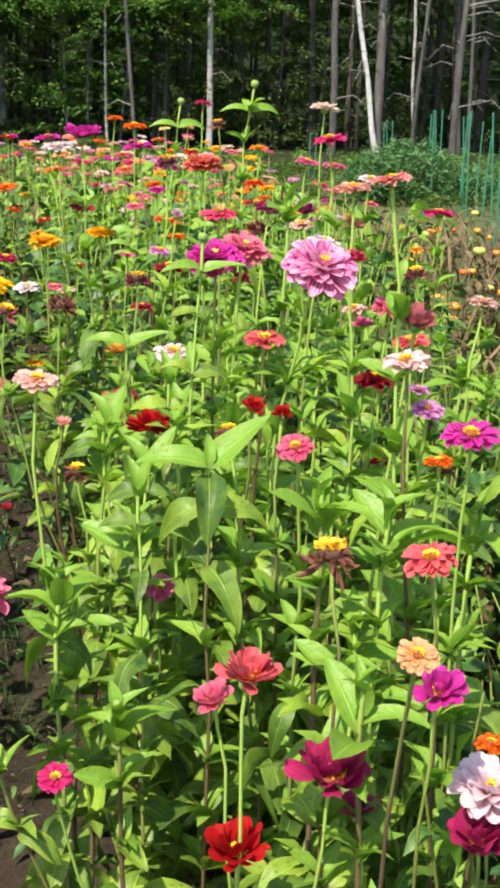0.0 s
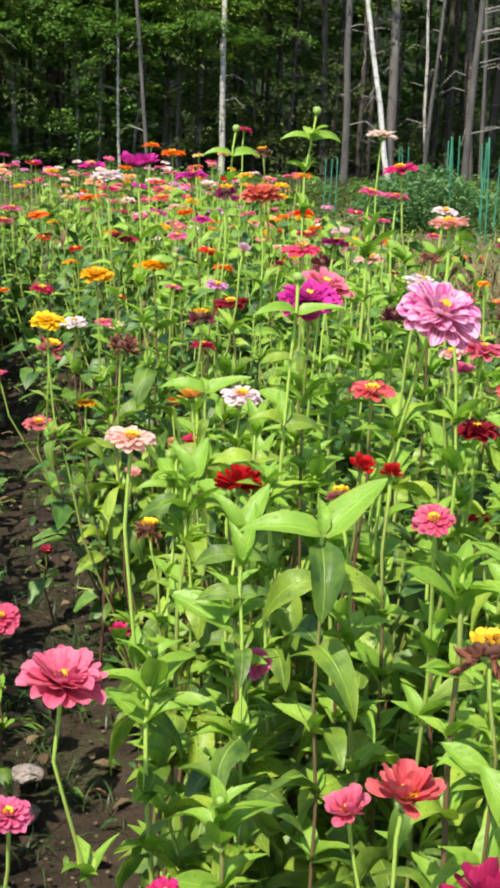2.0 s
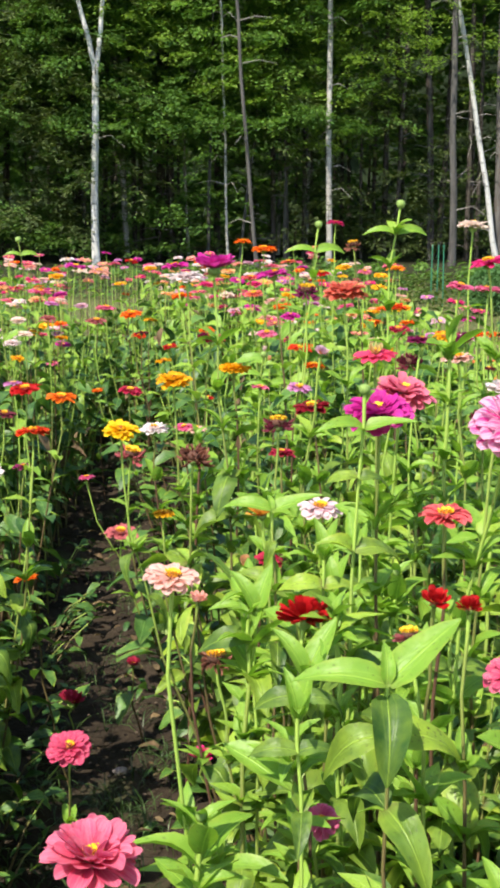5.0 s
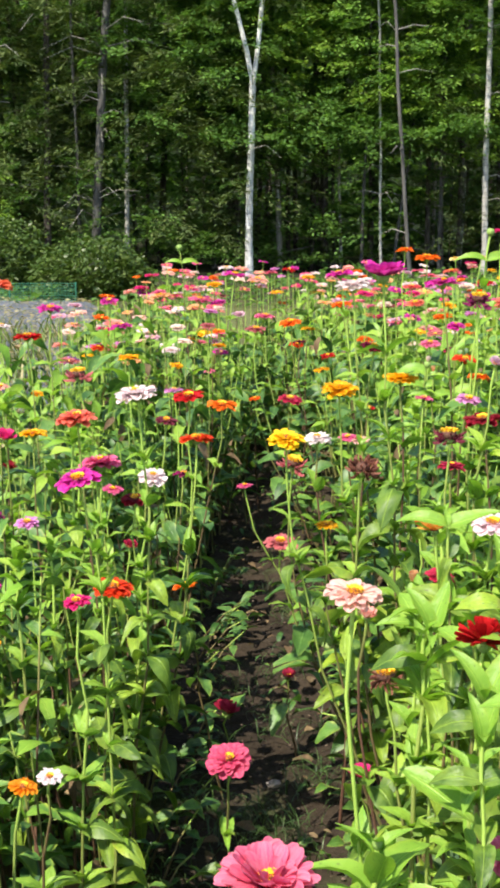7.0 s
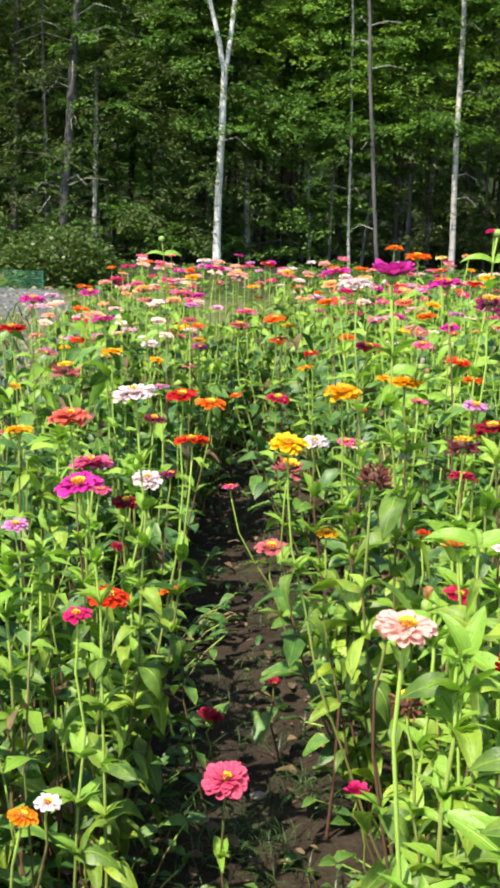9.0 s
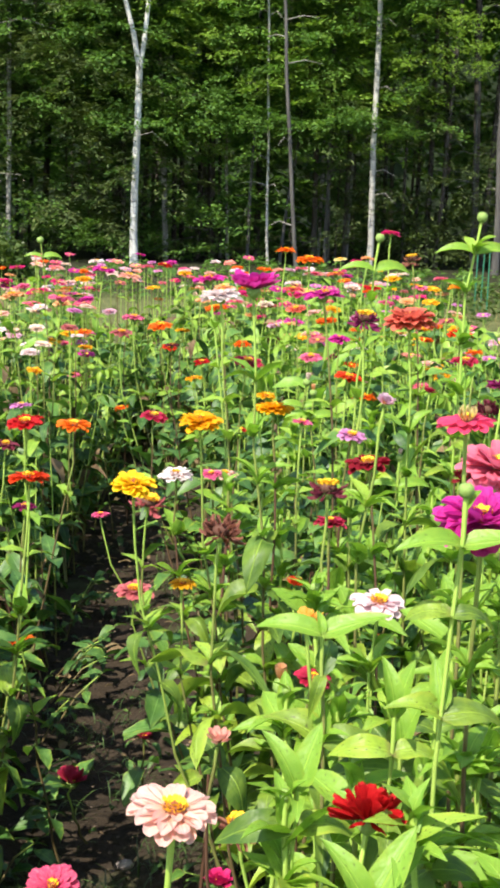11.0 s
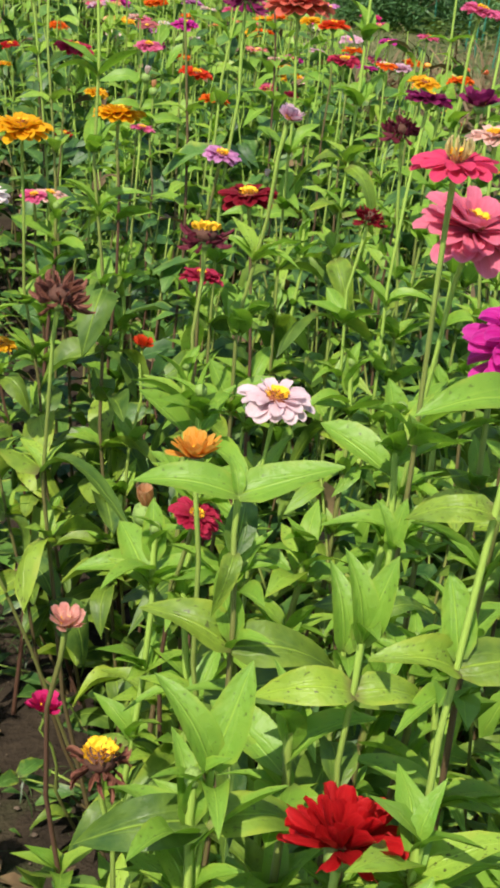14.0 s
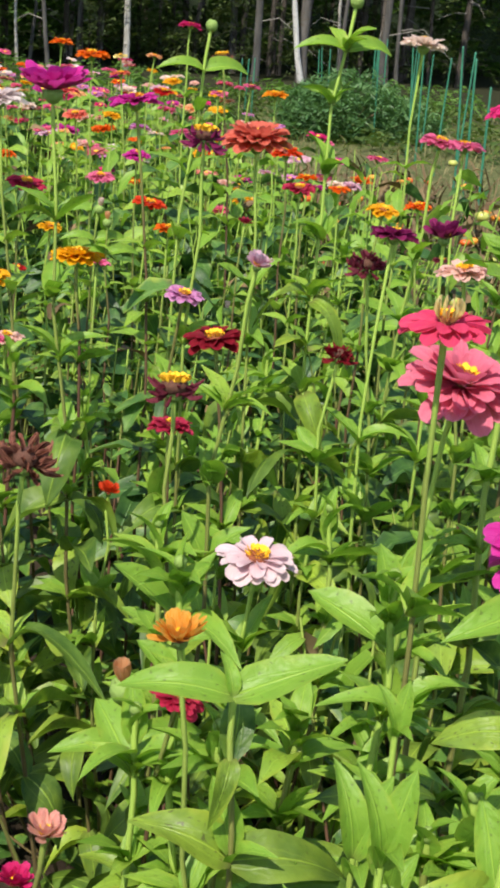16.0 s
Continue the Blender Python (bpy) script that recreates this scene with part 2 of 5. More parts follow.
PETAL_TONES = {
    # name: inner colour, outer colour, streak colour, streak amount
    "striped": ((216, 36, 132), (238, 84, 172), (255, 226, 244), 0.5),
    "lilacwhite": ((246, 206, 214), (254, 242, 242), (242, 196, 210), 0.2),
    "redwhite": ((214, 40, 60), (206, 20, 46), (252, 226, 210), 0.42),
    "palecoral": ((250, 205, 180), (242, 140, 130), (250, 205, 190), 0.3),
    "white": ((246, 226, 222), (252, 246, 244), (238, 190, 200), 0.12),
    "white2": ((250, 225, 205), (252, 232, 228), (240, 160, 170), 0.3),
    "palewhite": ((250, 232, 210), (248, 216, 204), (250, 240, 230), 0.2),
    "palepink": ((250, 206, 172), (248, 180, 174), (253, 224, 216), 0.32),
    "pinkstripe": ((226, 60, 110), (242, 150, 170), (210, 40, 100), 0.45),
    "pinkcream": ((228, 64, 112), (232, 60, 116), (240, 96, 120), 0.25),
    "pink": ((214, 50, 110), (236, 104, 156), (245, 150, 180), 0.25),
    "hotpink": ((196, 20, 84), (226, 34, 120), (240, 80, 150), 0.25),
    "magenta": ((182, 18, 122), (222, 42, 164), (232, 96, 192), 0.2),
    "darkmag": ((120, 14, 62), (196, 30, 98), (220, 70, 130), 0.25),
    "purple": ((92, 12, 48), (148, 30, 96), (176, 60, 124), 0.25),
    "coral": ((210, 44, 66), (234, 94, 104), (246, 146, 140), 0.3),
    "coralpink": ((220, 56, 104), (244, 112, 148), (250, 160, 178), 0.24),
    "salmon": ((214, 74, 56), (232, 112, 92), (244, 150, 128), 0.3),
    "orangecoral": ((226, 66, 36), (244, 110, 76), (250, 150, 110), 0.25),
    "orangered": ((200, 30, 12), (228, 58, 20), (244, 100, 40), 0.2),
    "orange": ((226, 74, 8), (244, 106, 16), (250, 146, 40), 0.25),
    "yelloworange": ((236, 120, 8), (248, 150, 20), (252, 186, 50), 0.25),
    "yellow": ((238, 148, 4), (252, 186, 16), (254, 210, 50), 0.25),
    "brightyellow": ((248, 176, 4), (255, 212, 20), (255, 230, 70), 0.25),
    "paleyellow": ((244, 216, 110), (250, 232, 150), (252, 240, 190), 0.2),
    "peach": ((240, 150, 70), (246, 186, 128), (250, 212, 170), 0.3),
    "yellowpeach": ((244, 140, 24), (250, 182, 60), (252, 210, 120), 0.3),
    "red": ((136, 6, 12), (206, 18, 26), (226, 44, 44), 0.25),
    "crimson": ((130, 12, 36), (196, 34, 74), (216, 70, 104), 0.28),
    "darkred": ((78, 8, 18), (146, 16, 34), (176, 40, 60), 0.25),
    "dusk": ((130, 44, 50), (202, 96, 104), (226, 140, 140), 0.35),
    "maroon": ((60, 16, 28), (120, 34, 56), (158, 70, 88), 0.4),
    "brown": ((44, 18, 16), (122, 60, 52), (196, 134, 108), 0.5),
    "lilac": ((190, 60, 150), (226, 140, 206), (244, 200, 232), 0.35),
    "palelilac": ((206, 120, 150), (250, 228, 238), (236, 184, 206), 0.2),
    "green": ((120, 150, 50), (150, 180, 70), (180, 200, 90), 0.2),
}


def petal_material(key):
    inner, outer, streak, amount = PETAL_TONES[key]
    inner, outer, streak = (tuple(0.86 * k for k in lin(*c)) for c in (inner, outer, streak))
    n = Nodes("petals_" + key)
    uv = n.coords("UV")
    sep = n.add("ShaderNodeSeparateXYZ")
    n.put(sep.inputs[0], uv)
    r = n.variety(False)
    c = n.mix(n.span(sep.outputs[1], 0.1, 0.75), inner, outer)
    lines = n.noise(1.0, 3.0, n.stretched(uv, 9, 1.1, 1))
    c = n.mix(n.span(n.math("ADD", lines, n.math("MULTIPLY", r, 0.12)), 0.5, 0.6, 0.0, min(1.0, amount * 1.6)), c, streak)
    veins = n.noise(1.0, 2.0, n.stretched(uv, 30, 0.8, 1))
    c = n.mix(n.span(veins, 0.5, 0.7, 0.0, 0.45), c, tuple(k * 0.72 for k in inner))
    c = n.mix(n.span(sep.outputs[1], 0.82, 1.0, 0.0, 0.5), c, streak)
    c = n.mix(n.span(r, 0.0, 1.0, 0.0, 0.26), c, tuple(k * 0.7 for k in inner))
    c = n.mix(n.span(n.math("FRACT", n.math("MULTIPLY", r, 7.3)), 0.5, 1.0, 0.0, 0.25), c, streak)
    n.bump(n.noise(1.0, 2.0, n.stretched(uv, 24, 2, 1)), 0.6, 0.001)
    n.set(c, 0.55, 0.25)
    return n.thin(c, 0.42).m


PETALS = {key: petal_material(key) for key in PETAL_TONES}


# ---- mesh building ----
def grid_patch(points, rows, cols):
    """Vertices, quads and coordinates of a patch given row by row."""
    v = np.array(points, float)
    f = np.array([(r * cols + c, r * cols + c + 1, (r + 1) * cols + c + 1, (r + 1) * cols + c) for r in range(rows - 1) for c in range(cols - 1)])
    uv = np.array([(c / (cols - 1), r / (rows - 1)) for r in range(rows) for c in range(cols)])
    return v, f, uv


def leaf_shape(length, width, droop, fold, rows, cols, wave=0.0, seed=0, blunt=0.22):
    g, pts = random.Random(seed), []
    ph, rise, twist = g.uniform(0, 6), g.uniform(0.02, 0.12), g.uniform(-0.7, 0.7)
    for r in range(rows):
        s = r / (rows - 1)
        half = width / 2 * 1.58 * (s + 0.012) ** (blunt + 0.1) * (1.0 - s + 0.003) ** 0.68
        for c in range(cols):
            u = 2 * c / (cols - 1) - 1
            z = rise * length * math.sin(math.pi * s) - droop * length * s ** 2.4 + fold * half * (0.35 * abs(u) + 0.75 * u * u) + wave * length * math.sin(7 * s + ph + 2.2 * u) * abs(u)
            z += twist * s * u * half
            pts.append((length * (s - 0.25 * droop * s * s), u * half * (1 - 0.12 * abs(fold)), z))
    return grid_patch(pts, rows, cols)


def petal_shape(rows, cols, curl, cup, seed=0, rough=0.007):
    """A petal of length one along x, its base at the origin."""
    g, pts = random.Random(seed), []
    tip, lean = g.uniform(0.0, 0.035), g.uniform(-0.05, 0.05)
    for r in range(rows):
        s = 1.0 - (1.0 - r / (rows - 1)) ** 1.5
        k = min(1.0, s / 0.62)
        half = 0.06 + 0.19 * k * k * (3 - 2 * k)
        if s > 0.7:
            half *= math.sqrt(1.0 - 0.82 * ((s - 0.7) / 0.3) ** 3)
        for c in range(cols):
            u = 2 * c / (cols - 1) - 1
            x = s - (tip if (s > 0.99 and abs(u) < 0.3) else 0.0)
            pts.append((x, u * half + lean * s * s, curl * s * s + cup * u * u * half + rough * g.uniform(-1, 1)))
    return grid_patch(pts, rows, cols)


def tube(points, radii, sides=6):
    pts = [Vector(p) for p in points]
    v, up = [], Vector((0.31, 0.95, 0.07)).normalized()
    for i, p in enumerate(pts):
        d = (pts[min(i + 1, len(pts) - 1)] - pts[max(i - 1, 0)]).normalized()
        a = d.cross(up)
        a = a.normalized() if a.length > 1e-4 else Vector((1, 0, 0))
        b = d.cross(a)
        for k in range(sides):
            w = 2 * math.pi * k / sides
            v.append(p + (a * math.cos(w) + b * math.sin(w)) * radii[i])
    f = [(i * sides + k, i * sides + (k + 1) % sides, (i + 1) * sides + (k + 1) % sides, (i + 1) * sides + k) for i in range(len(pts) - 1) for k in range(sides)]
    uv = [(k / sides, i / (len(pts) - 1)) for i in range(len(pts)) for k in range(sides)]
    return np.array(v, float), np.array(f), np.array(uv)


def revolve(profile, sides, wobble=0.0, lobes=5):
    """A closed body round z from (radius, height) pairs."""
    v = [((r * (1 + wobble * math.sin(lobes * 2 * math.pi * k / sides + 3 * i))) * math.cos(2 * math.pi * k / sides), (r * (1 + wobble * math.sin(lobes * 2 * math.pi * k / sides + 3 * i))) * math.sin(2 * math.pi * k / sides), z) for i, (r, z) in enumerate(profile) for k in range(sides)]
    f = [(i * sides + k, i * sides + (k + 1) % sides, (i + 1) * sides + (k + 1) % sides, (i + 1) * sides + k) for i in range(len(profile) - 1) for k in range(sides)]
    uv = [(k / sides, i / (len(profile) - 1)) for i in range(len(profile)) for k in range(sides)]
    return np.array(v, float), np.array(f), np.array(uv)


def soup(name, items, materials, smooth=True):
    """One mesh from (shape, matrices, material index) items; every shape is set down once for each matrix."""
    vs, fs, us, ms, base = [], [], [], [], 0
    for (v, f, uv), mats, mi in items:
        mats = np.asarray(mats, float).reshape(-1, 4, 4)
        k, n = len(mats), len(v)
        if not k:
            continue
        w = np.einsum("kij,nj->kni", mats[:, :3, :3], v) + mats[:, None, :3, 3]
        vs.append(w.reshape(-1, 3))
        fs.append((f[None] + (np.arange(k) * n)[:, None, None] + base).reshape(-1, 4))
        us.append(np.tile(uv[f].reshape(-1, 2), (k, 1)))
        ms.append(np.full(k * len(f), mi))
        base += k * n
    me = bpy.data.meshes.new(name)
    me.from_pydata(np.concatenate(vs), [], np.concatenate(fs))
    layer = me.uv_layers.new(name="uv")
    layer.data.foreach_set("uv", np.concatenate(us).ravel())
    me.polygons.foreach_set("material_index", np.concatenate(ms).astype(np.int32))
    if smooth:
        me.polygons.foreach_set("use_smooth", np.ones(len(me.polygons), bool))
    for m in materials:
        me.materials.append(m)
    me.update()
    return me


def part(name, me, parent, m=None, label="", material=None):
    ob = new(name, me)
    ob.parent = parent
    if m is not None:
        ob.matrix_local = m
    if material is not None:
        ob.material_slots[0].link = "OBJECT"
        ob.material_slots[0].material = material
    if label:
        ob["label"] = label
    return ob


def thing(name, m, label, category, group="", kind=""):
    ob = new(name)
    ob.empty_display_size = 0.05
    ob.matrix_world = m
    return tagged(ob, label, category, group, kind)


ONE = [Matrix()]


def aimed(place, azimuth, elevation, roll=0.0, size=1.0):
    return Matrix.Translation(place) @ Matrix.Rotation(azimuth, 4, "Z") @ Matrix.Rotation(-elevation, 4, "Y") @ Matrix.Rotation(roll, 4, "X") @ Matrix.Diagonal((size, size, size, 1))


# ---- ground ----
def ground_sheet():
    xs = np.r_[-400, -120, -40, -15, -6, np.arange(-3.0, -0.5, 0.25), np.arange(-0.5, 0.6, 0.022), np.arange(0.7, 3.2, 0.25), 6, 15, 40, 120, 400]
    ys = np.r_[-200, -40, -10, -3, -1, np.arange(-0.4, 1.4, 0.12), np.arange(1.5, 7.0, 0.026), np.arange(7.1, 9.5, 0.25), 11, 14, 18, 24, 35, 60, 120, 300, 800]
    pts = []
    for y in ys:
        for x in xs:
            z = 0.0
            if abs(x) < 3.2 and -1 < y < 9.5:
                p = Vector((x, y, 0))
                z = 0.016 * noise.noise(p * 6.0) + 0.008 * noise.noise(p * 21.0) + 0.006 * noise.noise(p * 55.0)
                z -= 0.03 * math.exp(-(((x - 0.01) / 0.16) ** 2))
            pts.append((x, y, z))
    return soup("ground", [(grid_patch(pts, len(ys), len(xs)), ONE, 0)], [ground_material()])


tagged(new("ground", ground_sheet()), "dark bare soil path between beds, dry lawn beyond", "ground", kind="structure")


# ---- zinnias ----
LEAF_MESHES = [soup("leaf", [(leaf_shape(1.0, w, d, fo, 8, 5, wv, i, 0.24), ONE, 0)], [LEAF]) for i, (w, d, fo, wv) in enumerate(
    ((0.5, 0.45, 0.25, 0.05), (0.56, 0.25, 0.6, 0.05), (0.44, 0.75, 0.3, 0.05), (0.52, 0.4, -0.35, 0.07), (0.48, 0.1, 0.6, 0.05), (0.58, 0.6, -0.25, 0.075)))]
YOUNG_MESHES = [soup("leaf", [(leaf_shape(1.0, w, d, fo, 7, 5, 0.015, i + 20), ONE, 0)], [SHOOT]) for i, (w, d, fo) in enumerate(((0.44, 0.2, 0.5), (0.4, 0.45, 0.6), (0.48, 0.02, 0.4)))]
SMALL_LEAF = [leaf_shape(1.0, w, d, 0.3, 4, 3, 0.05, i + 40, 0.24) for i, (w, d) in enumerate(((0.52, 0.35), (0.58, 0.12), (0.46, 0.55), (0.54, 0.0)))]
def narrowed(shape, k=0.3):
    return shape[0] * np.array([1.0, k, 1.0]), shape[1], shape[2]


PETAL_FLAT = [soup("petal", [(petal_shape(8, 5, c, u, i), ONE, 0)], [PETALS["pink"]]) for i, (c, u) in enumerate(((-0.10, 0.5), (-0.16, 0.8), (-0.02, 0.3)))]
PETAL_CUP = [soup("petal", [(narrowed(petal_shape(8, 5, c, u, i + 9), 1.05), ONE, 0)], [PETALS["pink"]]) for i, (c, u) in enumerate(((0.2, 0.3), (0.08, -0.2), (0.0, 0.4)))]
PETAL_RUFFLE = [soup("petal", [(narrowed(petal_shape(8, 5, c, u, i + 51, 0.02), 0.85), ONE, 0)], [PETALS["pink"]]) for i, (c, u) in enumerate(((0.12, 0.6), (-0.12, -0.5), (0.02, 0.8)))]
PETAL_DRY = [soup("petal", [(narrowed(petal_shape(7, 4, c, u, i + 19, 0.05)), ONE, 0)], [PETALS["brown"]]) for i, (c, u) in enumerate(((0.25, -0.8), (0.1, 0.7), (-0.3, 0.6)))]
FLAT_SHAPES = [petal_shape(6, 3, c, u, i + 30) for i, (c, u) in enumerate(((-0.12, 0.5), (-0.04, 0.4)))]
CUP_SHAPES = [petal_shape(6, 3, c, u, i + 33) for i, (c, u) in enumerate(((0.16, 0.3), (0.05, -0.2)))]
DRY_SHAPES = [narrowed(petal_shape(5, 3, c, u, i + 36, 0.05)) for i, (c, u) in enumerate(((0.25, -0.8), (-0.2, 0.8)))]


def floret_ring(count, radius, height, size, seed):
    g = random.Random(seed)
    return [aimed((radius * math.cos(a), radius * math.sin(a), height), a, g.uniform(0.5, 1.1), g.uniform(-1, 1), size * g.uniform(0.7, 1.2)) for a in (2 * math.pi * (k + g.uniform(-0.3, 0.3)) / count for k in range(count))]


STAR = petal_shape(3, 3, 0.15, 0.0, 77)
FLORET_SHAPE = (STAR[0] * np.array([1.0, 1.9, 1.0]), STAR[1], STAR[2])
# all in units of the head's diameter
DISC_OPEN = soup("disc", [(revolve([(0.14, 0.0), (0.135, 0.035), (0.09, 0.075), (0.03, 0.09), (0.001, 0.092)], 12, 0.06), ONE, 0),
                          (FLORET_SHAPE, floret_ring(20, 0.11, 0.055, 0.065, 1) + floret_ring(16, 0.08, 0.072, 0.06, 2) + floret_ring(8, 0.04, 0.085, 0.05, 12), 1)], [DISC, FLORET])
DISC_SMALL = soup("disc", [(revolve([(0.09, 0.0), (0.085, 0.06), (0.04, 0.1), (0.001, 0.11)], 10, 0.06), ONE, 0),
                           (FLORET_SHAPE, floret_ring(15, 0.065, 0.075, 0.06, 3) + floret_ring(9, 0.03, 0.1, 0.05, 4), 1)], [DISC, FLORET])
DISC_CONE = soup("disc", [(revolve([(0.15, -0.04), (0.2, 0.02), (0.205, 0.08), (0.185, 0.14), (0.14, 0.165), (0.001, 0.175)], 14, 0.08), ONE, 0),
                          (FLORET_SHAPE, floret_ring(26, 0.175, 0.14, 0.09, 5) + floret_ring(20, 0.13, 0.165, 0.09, 6) + floret_ring(12, 0.07, 0.175, 0.08, 7) + floret_ring(6, 0.02, 0.175, 0.07, 8), 1)], [DISC_DARK, FLORET])
DISC_HUSK = soup("disc", [(revolve([(0.13, -0.02), (0.17, 0.04), (0.15, 0.12), (0.08, 0.18), (0.001, 0.19)], 12, 0.1), ONE, 0)], [DISC_DARK])
CALYX_MESH = soup("flower_head", [(revolve([(0.03, -0.17), (0.06, -0.155), (0.115, -0.1), (0.13, -0.03), (0.12, 0.0), (0.001, 0.01)], 12, 0.05, 6), ONE, 0)], [CALYX])
BUD_MESH = soup("flower_head", [(revolve([(0.16, -0.5), (0.4, -0.36), (0.52, -0.05), (0.47, 0.25), (0.3, 0.42), (0.001, 0.47)], 12, 0.06, 6), ONE, 0),
                                (leaf_shape(0.62, 0.4, -0.5, 0.2, 4, 3), [aimed((0.36 * math.cos(a), 0.36 * math.sin(a), -0.38 + 0.22 * (k % 2)), a, 1.25, 0, 0.9) for k, a in enumerate(np.arange(0, 6.2, 0.63))], 0)], [CALYX])
INNER = {"pinkcream": "paleyellow"}
LAYERS = {
    # kind: (petals, reach, elevation in degrees, height) for each layer
    "daisy": ((15, 0.50, -1, 0.0), (14, 0.47, 6, 0.012), (9, 0.36, 17, 0.02)),
    "cup": ((9, 0.5, 22, 0.0), (9, 0.5, 40, 0.01), (7, 0.45, 57, 0.02), (5, 0.36, 74, 0.02)),
    "ruffled": ((13, 0.5, 10, 0.0), (13, 0.5, 30, 0.01), (11, 0.48, 50, 0.02), (10, 0.45, 68, 0.02)),
    "dbl": ((15, 0.5, -1, 0.0), (14, 0.48, 7, 0.016), (12, 0.42, 16, 0.03), (9, 0.34, 28, 0.04), (7, 0.25, 46, 0.045)),
    "ball": ((17, 0.5, -4, 0.0), (16, 0.48, 9, 0.025), (14, 0.43, 22, 0.045), (11, 0.36, 39, 0.06), (8, 0.27, 60, 0.065)),
    "saucer": ((13, 0.5, 12, 0.0), (13, 0.49, 24, 0.012), (11, 0.45, 38, 0.02)),
    "quill": ((14, 0.5, -3, 0.0), (12, 0.46, 6, 0.015), (18, 0.32, 58, 0.03)),
    "bowl": ((14, 0.5, 6, 0.0), (13, 0.5, 22, 0.015), (12, 0.47, 38, 0.025), (9, 0.4, 55, 0.03), (6, 0.3, 70, 0.035)),
    "spent": ((16, 0.54, -18, 0.0), (14, 0.48, 2, 0.02), (10, 0.36, 26, 0.03)),
    "husk": ((15, 0.52, -6, 0.0), (14, 0.5, 14, 0.02), (12, 0.44, 36, 0.03), (9, 0.38, 62, 0.03)),
}
KIND_WORDS = {"daisy": "zinnia with an open single flower", "cup": "zinnia with an upturned cupped flower", "dbl": "zinnia with a full double flower", "ruffled": "zinnia with a ragged many-petalled flower", "saucer": "zinnia with a broad saucer-shaped flower", "ball": "zinnia with a full rounded double flower", "quill": "zinnia with a tuft of quilled inner petals", "bowl": "zinnia with a full bowl-shaped flower", "spent": "zinnia with a withered spent flower", "husk": "zinnia with a dried shaggy flower head", "bud": "zinnia with a closed bud"}
COLOR_WORDS = {"striped": "pink and white striped", "lilacwhite": "lilac and white", "redwhite": "red and cream", "palecoral": "pale coral", "white2": "white tinged pink", "palewhite": "creamy pale pink", "palepink": "pale pink",
               "pinkstripe": "pink striped", "pinkcream": "pink and cream", "hotpink": "hot pink", "darkmag": "deep magenta", "coralpink": "coral pink", "orangecoral": "orange coral", "orangered": "orange red",
               "yelloworange": "yellow orange", "paleyellow": "pale yellow", "brightyellow": "bright yellow", "yellowpeach": "golden peach", "darkred": "dark red", "dusk": "dusky rose", "palelilac": "pale lilac", "yellow": "golden yellow"}


def stalk(top, foot, axis, neck, radius):
    """Points and radii of a stem from the ground to a head."""
    a, b = Vector(foot), Vector(top)
    c = b - Vector(axis) * max(0.05, 0.35 * (b.z - a.z))
    pts = [((1 - s) ** 2 * a + 2 * s * (1 - s) * c + s * s * b) for s in (0, 0.15, 0.3, 0.45, 0.6, 0.75, 0.88, 0.96, 1.0)]
    radii = [radius * k for k in (1.25, 1.2, 1.1, 1.0, 0.92, 0.85, 0.8, 0.85, 1.0)]
    pts = [p + Vector((rnd.uniform(-1, 1), rnd.uniform(-1, 1), 0)) * 0.006 if 0 < i < 7 else p for i, p in enumerate(pts)]
    return pts, radii


def along(pts, z):
    for p, q in zip(pts, pts[1:]):
        if p.z <= z <= q.z:
            return p.lerp(q, (z - p.z) / max(1e-6, q.z - p.z))
    return pts[-1]


def leaves(root, pts, low, high, size, young_from=0.8, joined=False, tuft=False, step=(0.058, 0.085)):
    """Opposite pairs of leaves up a stem, each pair turned a quarter."""
    z, turn, mass, axils = low, rnd.uniform(0, 6.28), [[], []], []
    while z < high:
        p = along(pts, z)
        k = (z - low) / max(0.05, high - low)
        length = size * (0.8 + 0.5 * math.sin(math.pi * min(1, 0.25 + 0.7 * k))) * rnd.uniform(0.85, 1.15)
        for side in (0, math.pi):
            young = k > young_from
            me = rnd.choice(YOUNG_MESHES if young else LEAF_MESHES)
            e = radians(rnd.uniform(20, 62) if young else rnd.uniform(-40, 38))
            m = aimed(p, turn + side + rnd.uniform(-0.3, 0.3), e, rnd.uniform(-0.5, 0.5), length * (0.8 if young else 1))
            if not joined and k > 0.25:
                for j in range(2):
                    axils.append(aimed(p, turn + side + rnd.uniform(-0.9, 0.9), radians(rnd.uniform(48, 80)), rnd.uniform(-0.4, 0.4), rnd.uniform(0.022, 0.055)))
            if joined:
                mass[int(young)].append(m)
            else:
                part("leaf", me, root, m)
        turn += math.pi / 2 + rnd.uniform(-0.3, 0.3)
        z += rnd.uniform(*step)
    if tuft:
        for j in range(9):
            axils.append(aimed(pts[-1] - Vector((0, 0, 0.004 * j)), turn + j * 2.3, radians(86 - 7 * j), rnd.uniform(-0.4, 0.4), 0.03 + 0.005 * j))
    if axils:
        part("side_shoot", soup("side_shoot", [(SMALL_LEAF[2], axils, 0)], [SHOOT]), root)["kind"] = "stuff"
    if joined and (mass[0] or mass[1]):
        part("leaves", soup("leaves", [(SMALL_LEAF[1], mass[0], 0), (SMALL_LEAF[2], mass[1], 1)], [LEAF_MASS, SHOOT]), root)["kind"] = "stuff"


def head_pose(top, face):
    lean = Matrix.Rotation(radians(face * 0.75), 4, "X") if face else Matrix.Rotation(radians(rnd.uniform(-5, 12)), 4, "X")
    return Matrix.Translation(top) @ Matrix.Rotation(rnd.uniform(-0.25, 0.25), 4, "Z") @ lean @ Matrix.Rotation(radians(rnd.uniform(-9, 9)), 4, "Y") @ Matrix.Rotation(rnd.uniform(0, 6.28), 4, "Z")


